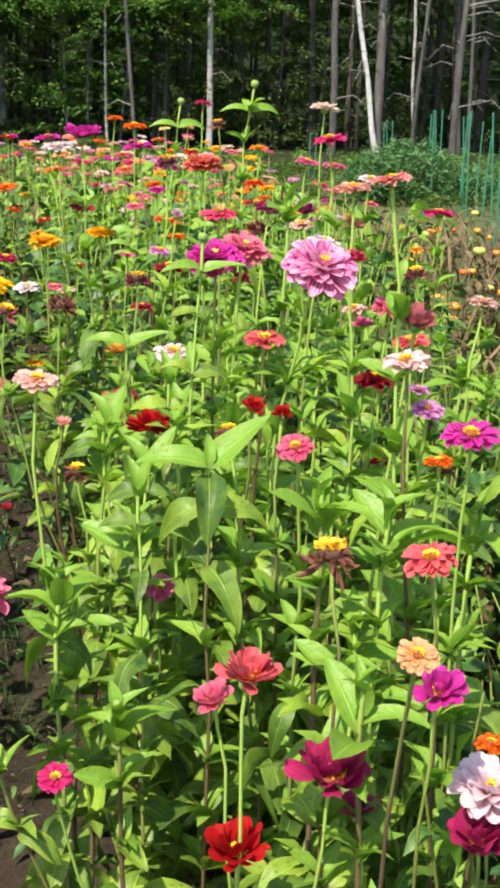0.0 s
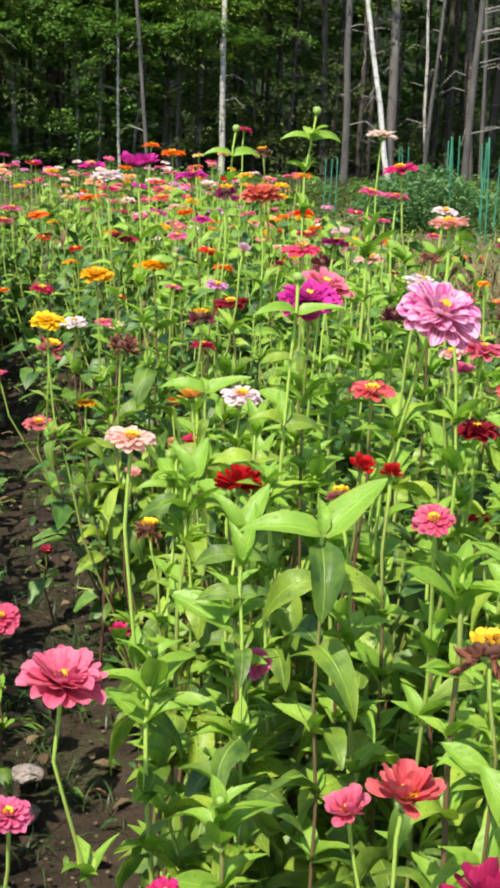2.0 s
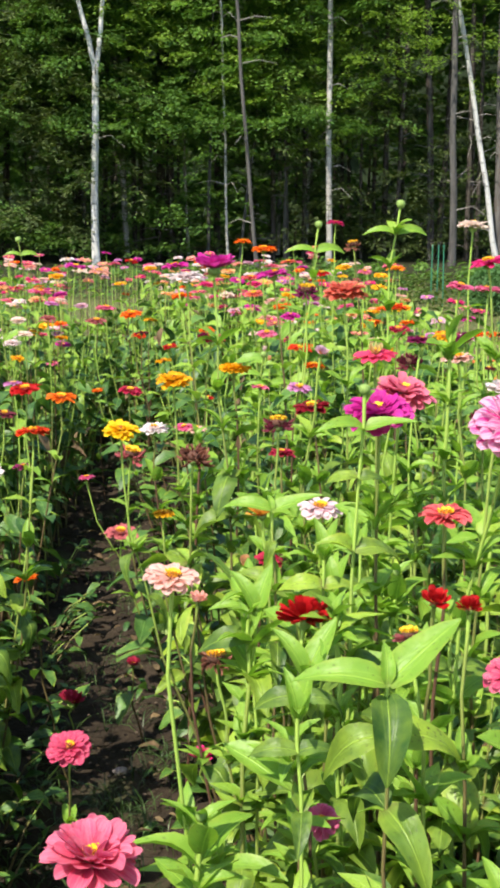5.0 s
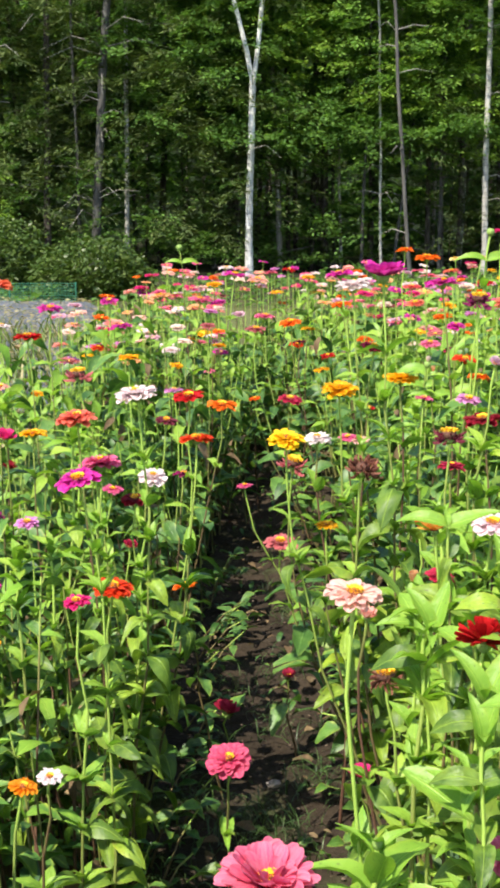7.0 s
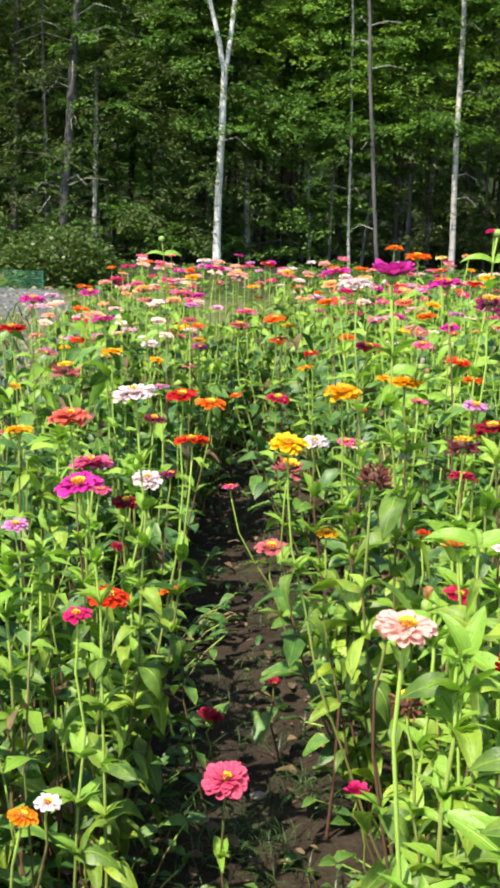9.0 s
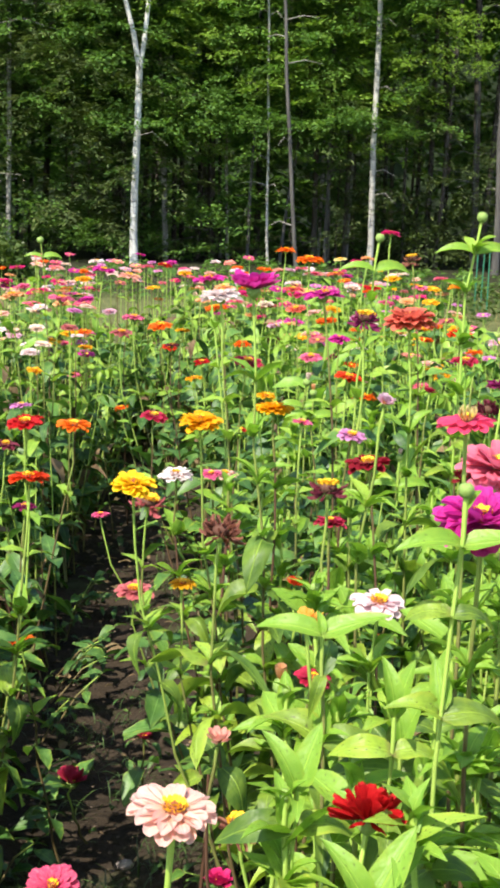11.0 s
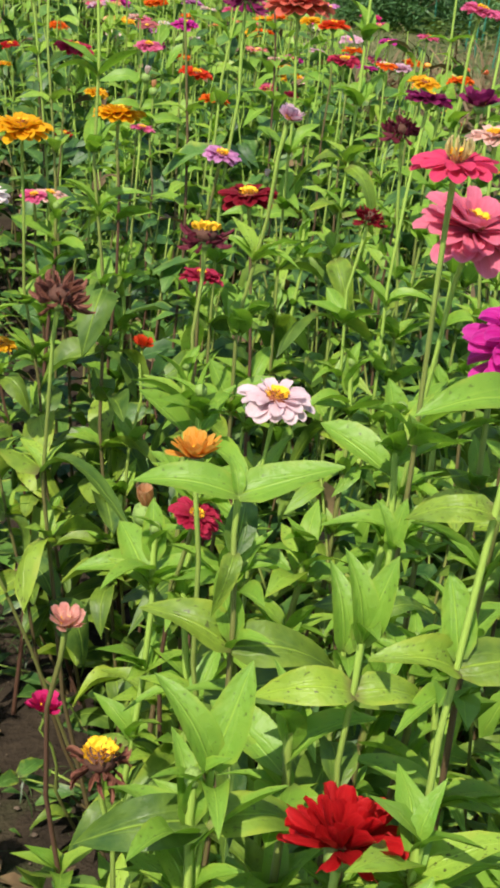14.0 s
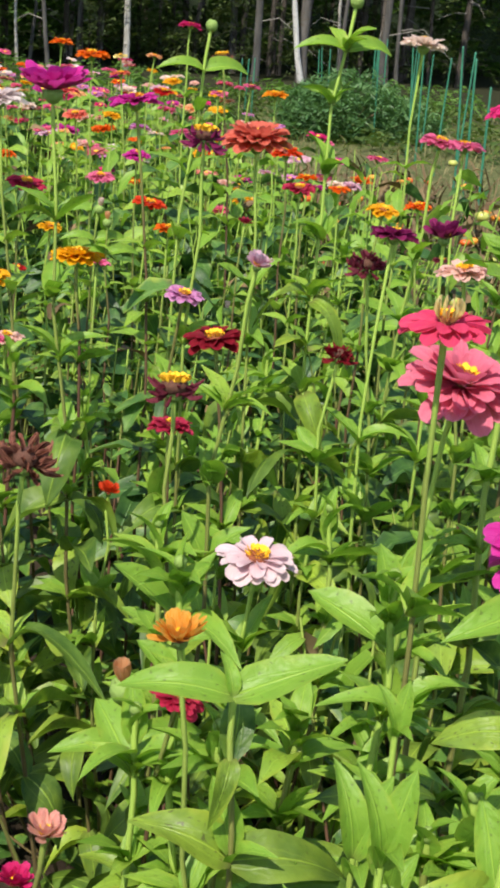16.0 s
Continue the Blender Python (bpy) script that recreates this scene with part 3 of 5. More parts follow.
def layer_poses(kind, g):
    for li, (count, reach, elevation, height) in enumerate(LAYERS[kind]):
        shift = g.uniform(0, 6.28)
        for k in range(count):
            if kind == "spent" and g.random() < 0.2:
                continue
            rough = 3.0 if kind in ("spent", "husk") else 1.8 if kind in ("cup", "ruffled") else 1.0
            a = shift + 2 * math.pi * k / count + g.uniform(-0.13, 0.13) * rough
            e = radians(elevation + g.uniform(-9, 9) * rough)
            size = (reach - 0.06) * g.uniform(0.8, 1.08) * (g.uniform(0.75, 1.0) if kind in ("spent", "husk") else 1)
            yield li, aimed((0.06 * math.cos(a), 0.06 * math.sin(a), height), a, e, g.uniform(-0.3, 0.3) * rough, size)


def bloom(color, kind, x, y, z, wide, face):
    """A zinnia whose flower, of that diameter, stands at (x, y, z)."""
    words = COLOR_WORDS.get(color, color)
    label = (words + " " if kind != "bud" else "green ") + KIND_WORDS[kind]
    if len(label.split()) < 10:
        label += " in the bed"
    fx = x + rnd.uniform(-0.02, 0.09)
    if z > 0.5 and y < 5:
        fx = max(fx, 0.27 + rnd.uniform(0, 0.05)) if x > -0.02 else min(fx, -0.21 - rnd.uniform(0, 0.04))
    fy = y + rnd.uniform(0.02, 0.1)
    root = thing("zinnia", Matrix.Translation((fx, fy, 0)), label, "flower", "zinnias in the beds")
    pose_head = head_pose((x - fx, y - fy, z), face)
    axis = (pose_head.to_3x3() @ Vector((0, 0, 1))).normalized()
    hang = 0.17 if kind != "bud" else 0.45
    pts, radii = stalk(Vector((x - fx, y - fy, z)) - axis * wide * hang, (0, 0, -0.02), axis, 0.1, 0.0019 if y < 1.1 else 0.0022)
    part("stem", soup("stem", [(tube(pts, radii), ONE, 0)], [STEM]), root)
    edge = 0.02 < x < 0.2 and 1.5 < y < 2.6
    leaves(root, pts, max(0.08, z - 0.3) if edge else 0.3 if 0 < fx < 0.3 and y < 2.6 and z > 0.5 else 0.12, max(0.16, z - (0.22 if y < 0.95 else rnd.uniform(0.07, 0.19) if kind != "bud" else 0.05)), 0.054 if fx < 0.3 and y < 2.6 else 0.067, 0.75, y > 2.8)
    sized = pose_head @ Matrix.Diagonal((wide, wide, wide, 1))
    if kind == "bud":
        for side in (0, math.pi):
            part("leaf", YOUNG_MESHES[0], root, aimed(along(pts, z - 0.055), 0.1 + side, radians(8), 0.6 if side == 0 else -0.6, 0.065))
        head = part("flower_head", BUD_MESH, root, sized)
        if color != "green":
            part("petals", soup("petals", [(CUP_SHAPES[0], [aimed((0, 0, 0.2), a, 1.15, 0, 1.05) for a in np.arange(0, 6.2, 0.7)], 0)], [PETALS[color]]), head)
        return
    head = part("flower_head", CALYX_MESH, root, sized)
    disc = {"daisy": DISC_OPEN, "cup": DISC_OPEN, "bowl": DISC_SMALL, "dbl": DISC_SMALL, "ball": DISC_SMALL, "saucer": DISC_SMALL, "ruffled": DISC_SMALL, "quill": DISC_SMALL, "spent": DISC_CONE, "husk": DISC_HUSK}[kind]
    part("disc", disc, head, Matrix.Translation((0, 0, 0.05 if kind in ("dbl", "ball") else 0.02)), "yellow florets round a dark disc" if kind != "husk" else "dark seed disc")
    g = random.Random(int(x * 1000) * 7 + int(y * 1000))
    if y < 1.8:
        pool = {"daisy": PETAL_FLAT, "dbl": PETAL_FLAT, "ball": PETAL_FLAT, "saucer": PETAL_CUP, "ruffled": PETAL_RUFFLE, "quill": PETAL_FLAT, "cup": PETAL_CUP, "bowl": PETAL_FLAT, "spent": PETAL_DRY, "husk": PETAL_DRY}[kind]
        for li, m in layer_poses(kind, g):
            tone = INNER.get(color, color) if li > 1 else color
            part("petal", (PETAL_CUP if kind in ("dbl", "ball") and li > 2 else pool)[g.randrange(3)], head, m, material=PETALS[tone])
    else:
        pool = {"daisy": FLAT_SHAPES, "dbl": FLAT_SHAPES, "ball": FLAT_SHAPES, "saucer": CUP_SHAPES, "ruffled": CUP_SHAPES, "quill": FLAT_SHAPES, "cup": CUP_SHAPES, "bowl": CUP_SHAPES, "spent": DRY_SHAPES, "husk": DRY_SHAPES}[kind]
        lists = [[], []]
        for li, m in layer_poses(kind, g):
            lists[int(li > 1)].append(m)
        part("petals", soup("petals", [(pool[0], lists[0], 0), (DRY_SHAPES[0] if kind == "quill" else pool[1], lists[1], 1)], [PETALS[color], PETALS[INNER.get(color, color)]]), head)


def leafy(x, y, z):
    """A zinnia that has not flowered yet, with a tuft of young leaves at its top."""
    root = thing("zinnia", Matrix.Translation((x + rnd.uniform(-0.03, 0.06), y + rnd.uniform(0, 0.06), 0)), "leafy green zinnia shoot with a small bud", "flower", "zinnias in the beds")
    top = Vector((x, y, z)) - root.matrix_world.translation
    pts, radii = stalk(top, (0, 0, -0.02), (0, 0, 1), 0.1, 0.003)
    part("stem", soup("stem", [(tube(pts, radii), ONE, 0)], [STEM]), root)
    leaves(root, pts, 0.14, z - 0.02, 0.05 if y > 1.6 else 0.058, 0.7)
    part("flower_head", BUD_MESH, root, Matrix.Translation(top) @ Matrix.Diagonal((0.009, 0.009, 0.01, 1)))
    a = rnd.uniform(0, 6.28)
    for k in range(6):
        part("leaf", rnd.choice(YOUNG_MESHES), root, aimed(top - Vector((0, 0, 0.012 + 0.008 * k)), a + k * 2.2, radians(rnd.uniform(62, 82) if k < 3 else rnd.uniform(10, 50)), 0, (0.034 + 0.007 * k) if y > 1.6 else (0.036 + 0.009 * k)))


def shoot(x, y, z, *specs, bud=0.0, foot=(0.03, 0.04)):
    """A leafy zinnia whose upper leaves stand as given: drop below the top, azimuth, elevation, length, young or not."""
    root = thing("zinnia", Matrix.Translation((x + foot[0], y + foot[1], 0)), "leafy green zinnia shoot with " + ("a closed bud" if bud else "broad paired leaves"), "flower", "zinnias in the beds")
    top = Vector((x, y, z)) - root.matrix_world.translation
    pts, radii = stalk(top, (0, 0, -0.02), (0, 0, 1), 0.1, 0.0021)
    part("stem", soup("stem", [(tube(pts, radii), ONE, 0)], [STEM]), root)
    if bud:
        part("flower_head", BUD_MESH, root, Matrix.Translation(top + Vector((0, 0, 0.4 * bud))) @ Matrix.Diagonal((bud, bud, bud, 1)))
    low = max(s[0] for s in specs) + 0.07
    leaves(root, pts, 0.2, z - low, 0.07, 2.0)
    for i, (drop, azimuth, elevation, length, young) in enumerate(specs):
        part("leaf", (YOUNG_MESHES if young else LEAF_MESHES)[(i * 2) % 3], root, aimed(along(pts, z - drop), radians(azimuth), radians(elevation), 0.65 * math.cos(radians(azimuth)), length))



# flowers in the beds, from the nearest to the farthest
bloom("peach", "daisy", 0.280, 0.746, 0.854, 0.030, 40)
bloom("magenta", "cup", 0.351, 0.885, 0.757, 0.047, 30)
bloom("darkmag", "cup", 0.403, 0.902, 0.611, 0.065, 0)
bloom("lilacwhite", "bowl", 0.416, 0.918, 0.647, 0.071, 20)
bloom("coral", "cup", 0.209, 0.928, 0.757, 0.06, 10)
bloom("darkmag", "cup", 0.286, 0.943, 0.657, 0.077, 12)
bloom("red", "cup", 0.210, 0.951, 0.588, 0.066, 15)
bloom("orange", "daisy", 0.440, 0.977, 0.660, 0.030, 0)
bloom("darkmag", "cup", 0.325, 0.984, 0.595, 0.047, 0)
bloom("coral", "daisy", 0.377, 0.991, 0.828, 0.050, 15)
bloom("brown", "spent", 0.294, 1.004, 0.828, 0.059, 0)
bloom("coralpink", "cup", 0.205, 1.041, 0.684, 0.044, 12)
bloom("hotpink", "daisy", 0.068, 1.075, 0.602, 0.034, 30)
bloom("magenta", "daisy", 0.442, 1.082, 0.910, 0.054, 15)
bloom("pinkstripe", "daisy", 0.293, 1.136, 0.888, 0.037, 35)
bloom("white2", "daisy", 0.406, 1.169, 0.961, 0.047, 10)
bloom("orange", "daisy", 0.447, 1.173, 0.861, 0.030, 0)
bloom("pink", "dbl", -0.050, 1.204, 0.609, 0.044, 15)
bloom("coralpink", "bowl", -0.003, 1.218, 0.722, 0.079, 5)
bloom("redwhite", "daisy", 0.417, 1.282, 1.123, 0.044, 0)
bloom("dusk", "cup", 0.462, 1.306, 0.972, 0.049, 15)
bloom("dusk", "spent", 0.269, 1.329, 0.854, 0.033, 0)
bloom("lilac", "dbl", 0.492, 1.336, 0.872, 0.039, 20)
bloom("palepink", "daisy", 0.068, 1.338, 0.910, 0.048, 12)
bloom("striped", "ball", 0.374, 1.379, 1.020, 0.086, 40)
bloom("red", "cup", 0.310, 1.402, 0.861, 0.033, 20)
bloom("brown", "spent", 0.547, 1.405, 0.781, 0.030, 0)
bloom("pink", "daisy", 0.209, 1.407, 0.651, 0.036, 55)
bloom("red", "cup", 0.347, 1.416, 0.849, 0.030, 0)
bloom("coral", "daisy", 0.328, 1.439, 0.933, 0.051, 0)
bloom("lilac", "dbl", 0.529, 1.472, 0.864, 0.030, 0)
bloom("red", "ruffled", 0.214, 1.545, 0.802, 0.06, -22)
bloom("crimson", "dbl", 0.460, 1.573, 1.010, 0.046, 0)
bloom("magenta", "ball", 0.303, 1.618, 1.000, 0.074, 22)
bloom("coral", "daisy", 0.569, 1.627, 0.895, 0.052, 0)
bloom("darkred", "dbl", 0.524, 1.631, 0.842, 0.056, 0)
bloom("yelloworange", "daisy", -0.256, 1.648, 0.606, 0.033, 15)
bloom("pink", "cup", 0.509, 1.650, 0.912, 0.030, 0)
bloom("red", "daisy", 0.551, 1.667, 0.719, 0.030, 0)
bloom("white", "dbl", 0.459, 1.679, 1.016, 0.045, 0)
bloom("palepink", "daisy", 0.512, 1.704, 0.926, 0.037, 0)
bloom("white", "daisy", -0.244, 1.757, 0.569, 0.030, 20)
bloom("brown", "spent", 0.145, 1.770, 0.684, 0.05, 0)
bloom("palecoral", "daisy", 0.525, 1.781, 1.081, 0.055, 0)
bloom("palepink", "dbl", 0.751, 1.831, 0.914, 0.047, 0)
bloom("coralpink", "dbl", 0.609, 1.840, 0.904, 0.065, 0)
bloom("palecoral", "cup", 0.130, 1.850, 0.733, 0.031, 0)
bloom("pinkcream", "quill", 0.353, 1.868, 1.036, 0.056, 0)
bloom("maroon", "spent", 0.657, 1.873, 0.952, 0.039, 0)
bloom("yellowpeach", "cup", 0.216, 1.900, 0.829, 0.042, 0)
bloom("hotpink", "daisy", -0.229, 1.912, 0.733, 0.040, 0)
bloom("coralpink", "ball", 0.411, 1.956, 0.973, 0.084, 20)
bloom("yellow", "daisy", -0.349, 1.962, 0.662, 0.034, 0)
bloom("crimson", "daisy", 0.236, 1.969, 0.750, 0.040, 20)
bloom("magenta", "daisy", -0.239, 2.032, 0.865, 0.064, 15)
bloom("peach", "bud", 0.216, 2.059, 0.708, 0.022, 0)
bloom("lilacwhite", "daisy", 0.329, 2.112, 0.787, 0.068, 10)
bloom("brown", "husk", 0.150, 2.161, 0.854, 0.061, 0)
bloom("pinkstripe", "dbl", -0.039, 2.166, 0.413, 0.072, 30)
bloom("maroon", "husk", 0.585, 2.167, 0.903, 0.050, 0)
bloom("orangered", "daisy", -0.212, 2.204, 0.668, 0.063, 15)
bloom("brown", "husk", 0.666, 2.243, 0.987, 0.043, 0)
bloom("maroon", "spent", 0.286, 2.248, 0.887, 0.058, 0)
bloom("palelilac", "cup", 0.353, 2.253, 0.996, 0.030, 0)
bloom("magenta", "daisy", -0.417, 2.314, 0.638, 0.041, 0)
bloom("white", "daisy", 0.715, 2.322, 1.061, 0.048, 0)
bloom("purple", "daisy", -0.420, 2.341, 0.745, 0.050, 0)
bloom("crimson", "dbl", 0.306, 2.341, 0.825, 0.045, 0)
bloom("palepink", "daisy", 0.602, 2.372, 0.973, 0.059, 0)
bloom("hotpink", "daisy", 0.875, 2.387, 0.997, 0.064, 0)
bloom("white", "dbl", -0.190, 2.400, 0.929, 0.072, 0)
bloom("hotpink", "daisy", 0.663, 2.423, 1.126, 0.068, 0)
bloom("hotpink", "cup", 0.181, 2.424, 0.275, 0.050, 0)
bloom("lilac", "daisy", -0.377, 2.445, 0.710, 0.043, 0)
bloom("darkred", "daisy", 0.372, 2.445, 0.884, 0.067, 0)
bloom("darkred", "husk", 0.513, 2.462, 0.862, 0.042, 0)
bloom("brightyellow", "dbl", 0.052, 2.466, 0.846, 0.064, 0)
bloom("purple", "dbl", 0.563, 2.466, 0.991, 0.053, 0)
bloom("salmon", "dbl", -0.295, 2.478, 0.878, 0.071, 0)
bloom("orangered", "daisy", 0.403, 2.479, 0.624, 0.030, 0)
bloom("maroon", "husk", 0.556, 2.518, 0.948, 0.055, 0)
bloom("yellow", "daisy", -0.461, 2.518, 0.646, 0.035, 0)
bloom("white", "dbl", -0.174, 2.524, 0.771, 0.056, 15)
bloom("yellow", "daisy", 0.125, 2.533, 0.687, 0.042, 0)
bloom("purple", "cup", 0.653, 2.539, 0.979, 0.053, 0)
bloom("pink", "daisy", -0.461, 2.540, 0.742, 0.043, 0)
bloom("magenta", "saucer", 0.218, 2.570, 1.112, 0.084, 0)
bloom("orangered", "cup", 0.294, 2.574, 0.674, 0.030, 0)
bloom("pink", "dbl", -0.268, 2.578, 0.784, 0.075, 0)
bloom("purple", "spent", 0.386, 2.596, 1.069, 0.055, 0)
bloom("lilac", "daisy", 0.374, 2.599, 0.897, 0.048, 15)
bloom("yellow", "dbl", 0.149, 2.610, 0.911, 0.069, 0)
bloom("darkred", "daisy", -0.213, 2.621, 0.713, 0.052, 0)
bloom("yelloworange", "daisy", 0.918, 2.628, 0.902, 0.031, 0)
bloom("pink", "daisy", 0.676, 2.630, 1.075, 0.051, 0)
bloom("orangered", "daisy", -0.103, 2.631, 0.820, 0.062, 0)
bloom("green", "bud", 0.569, 2.662, 1.223, 0.016, 0)
bloom("yellow", "dbl", 0.265, 2.679, 0.922, 0.063, 0)
bloom("salmon", "ball", 0.476, 2.705, 1.059, 0.084, 0)
bloom("pink", "daisy", 0.855, 2.762, 0.983, 0.037, 0)
bloom("pink", "daisy", 0.772, 2.771, 1.060, 0.055, 0)
bloom("pink", "daisy", 0.179, 2.780, 0.799, 0.037, 0)
bloom("white", "dbl", 0.122, 2.792, 0.793, 0.060, 0)
bloom("red", "cup", -0.516, 2.832, 0.694, 0.030, 0)
bloom("dusk", "spent", 0.080, 2.835, 0.735, 0.068, 0)
bloom("crimson", "cup", -0.240, 2.842, 0.568, 0.039, 0)
bloom("red", "daisy", -0.125, 2.844, 0.868, 0.063, 0)
bloom("hotpink", "cup", -0.483, 2.854, 0.782, 0.051, 0)
bloom("pink", "daisy", -0.277, 2.864, 0.679, 0.047, 0)
bloom("green", "bud", 0.453, 2.864, 1.184, 0.015, 0)
bloom("yellow", "daisy", -0.430, 2.865, 0.790, 0.061, 0)
bloom("orangecoral", "dbl", -0.502, 2.883, 1.076, 0.077, 0)
bloom("palepink", "daisy", 0.209, 2.885, 0.778, 0.047, 0)
bloom("white", "dbl", 0.194, 2.893, 1.078, 0.072, 0)
bloom("magenta", "daisy", 0.367, 2.894, 1.085, 0.072, 0)
bloom("maroon", "daisy", 0.816, 2.894, 0.891, 0.030, 0)
bloom("yellow", "daisy", 0.723, 2.901, 0.957, 0.048, 0)
bloom("orange", "daisy", -0.138, 2.938, 0.464, 0.051, 0)
bloom("dusk", "daisy", 0.058, 2.956, 0.550, 0.072, 0)
bloom("palewhite", "bud", 0.530, 2.979, 0.794, 0.013, 0)
bloom("orange", "daisy", 0.821, 3.011, 0.950, 0.044, 0)
bloom("darkred", "cup", -0.509, 3.039, 0.688, 0.036, 0)
bloom("dusk", "spent", -0.361, 3.041, 0.883, 0.068, 0)
bloom("palewhite", "dbl", 0.823, 3.060, 1.177, 0.073, 0)
bloom("crimson", "cup", -0.054, 3.078, 0.133, 0.072, 0)
bloom("crimson", "cup", 0.086, 3.151, 0.191, 0.041, 0)
bloom("purple", "daisy", -0.150, 3.174, 0.651, 0.047, 0)
bloom("maroon", "daisy", -0.188, 3.193, 0.767, 0.052, 0)
bloom("crimson", "daisy", 0.701, 3.212, 0.944, 0.057, 0)
bloom("pink", "daisy", 0.390, 3.267, 0.808, 0.043, 0)
bloom("red", "daisy", -0.505, 3.280, 0.943, 0.064, 0)
bloom("magenta", "daisy", 0.198, 3.292, 1.085, 0.066, 0)
bloom("orange", "daisy", 0.742, 3.305, 0.951, 0.040, 0)
bloom("yellow", "daisy", 0.329, 3.384, 0.844, 0.044, 0)
bloom("crimson", "daisy", 0.290, 3.398, 0.911, 0.068, 0)
bloom("orange", "daisy", -0.068, 3.400, 0.772, 0.072, 0)
bloom("orangered", "dbl", 0.738, 3.415, 0.978, 0.057, 0)
bloom("palecoral", "daisy", -0.652, 3.441, 0.789, 0.046, 0)
bloom("orange", "daisy", 0.545, 3.447, 0.836, 0.058, 0)
bloom("peach", "bud", 0.439, 3.469, 0.840, 0.016, 0)
bloom("white", "daisy", -0.596, 3.469, 0.952, 0.047, 0)
bloom("palewhite", "bud", 0.425, 3.474, 0.862, 0.017, 0)
bloom("red", "daisy", 0.286, 3.477, 0.755, 0.035, 0)
bloom("orangered", "daisy", 0.523, 3.516, 0.869, 0.063, 0)
bloom("pink", "daisy", -0.014, 3.564, 0.545, 0.043, 0)
bloom("crimson", "cup", 0.716, 3.567, 0.832, 0.032, 0)
bloom("magenta", "dbl", 0.506, 3.571, 0.946, 0.052, 0)
bloom("lilac", "daisy", -0.191, 3.599, 0.781, 0.051, 0)
bloom("orange", "daisy", 0.916, 3.617, 0.896, 0.044, 0)
bloom("palecoral", "daisy", -0.636, 3.648, 0.783, 0.049, 0)
bloom("pink", "daisy", 0.460, 3.676, 0.894, 0.057, 0)
bloom("magenta", "daisy", -0.510, 3.688, 0.979, 0.069, 0)
bloom("crimson", "daisy", 0.104, 3.727, 0.743, 0.066, 0)
bloom("brown", "spent", 0.699, 3.745, 1.118, 0.058, 0)
bloom("yelloworange", "daisy", 0.830, 3.811, 1.055, 0.053, 0)
bloom("pink", "daisy", 1.091, 3.877, 0.931, 0.051, 0)
bloom("yellow", "daisy", -0.330, 3.898, 0.833, 0.062, 0)
bloom("hotpink", "daisy", 0.727, 4.150, 1.173, 0.055, 0)
bloom("orange", "daisy", 0.517, 4.189, 1.096, 0.080, 0)
bloom("magenta", "daisy", -0.377, 4.202, 0.893, 0.070, 0)
bloom("peach", "daisy", -0.264, 4.217, 0.980, 0.070, 0)
bloom("yellow", "daisy", -0.637, 4.249, 0.687, 0.044, 0)
bloom("salmon", "daisy", 0.499, 4.286, 0.959, 0.057, 0)
bloom("orange", "daisy", 0.479, 4.398, 1.114, 0.058, 0)
bloom("pink", "daisy", 0.872, 4.419, 1.018, 0.048, 0)
bloom("red", "daisy", 0.740, 4.450, 1.013, 0.054, 0)
bloom("salmon", "daisy", 0.634, 4.472, 1.047, 0.054, 0)
bloom("orangered", "daisy", -0.475, 4.487, 0.803, 0.054, 0)
bloom("magenta", "daisy", -0.443, 4.502, 0.949, 0.063, 0)
bloom("orange", "daisy", 0.294, 4.511, 0.939, 0.075, 0)
bloom("dusk", "daisy", 0.023, 4.517, 0.860, 0.072, 0)
bloom("yellow", "daisy", 0.241, 4.596, 0.722, 0.055, 0)
bloom("orange", "daisy", 0.138, 4.615, 0.874, 0.074, 0)
bloom("yellow", "daisy", -0.239, 4.699, 0.723, 0.053, 0)
bloom("pink", "daisy", -0.160, 4.721, 0.939, 0.083, 0)
bloom("pink", "daisy", 1.057, 4.785, 1.021, 0.054, 0)
bloom("orange", "daisy", 0.024, 4.790, 0.600, 0.046, 0)
bloom("peach", "daisy", 0.796, 4.850, 1.082, 0.047, 0)
bloom("coral", "daisy", 0.564, 4.888, 0.976, 0.070, 0)
bloom("red", "daisy", 0.279, 4.897, 0.737, 0.053, 0)
bloom("peach", "dbl", 0.342, 4.911, 0.972, 0.070, 0)
bloom("pink", "daisy", 0.060, 4.918, 0.871, 0.079, 0)
bloom("green", "bud", -0.239, 4.946, 1.108, 0.021, 0)
bloom("paleyellow", "daisy", 0.741, 5.064, 1.070, 0.045, 0)
bloom("maroon", "daisy", 0.189, 5.106, 0.766, 0.053, 0)
bloom("palecoral", "daisy", -0.656, 5.275, 0.810, 0.064, 0)
bloom("pink", "daisy", -0.144, 5.297, 0.637, 0.047, 0)
bloom("orangered", "daisy", 0.187, 5.305, 0.737, 0.060, 0)
bloom("yellow", "daisy", -0.106, 5.308, 0.733, 0.051, 0)
bloom("orange", "daisy", -0.109, 5.313, 0.786, 0.051, 0)
bloom("yellow", "daisy", 0.239, 5.507, 0.780, 0.056, 0)
bloom("magenta", "daisy", -0.049, 5.527, 0.990, 0.084, 0)
bloom("palecoral", "daisy", 0.043, 5.725, 0.960, 0.092, 0)
bloom("yellow", "daisy", -0.143, 6.123, 0.923, 0.074, 0)
bloom("yellow", "daisy", 0.280, 6.318, 0.948, 0.066, 0)
bloom("white", "daisy", -0.096, 6.327, 0.987, 0.072, 0)
bloom("red", "daisy", 0.197, 6.523, 0.972, 0.066, 0)

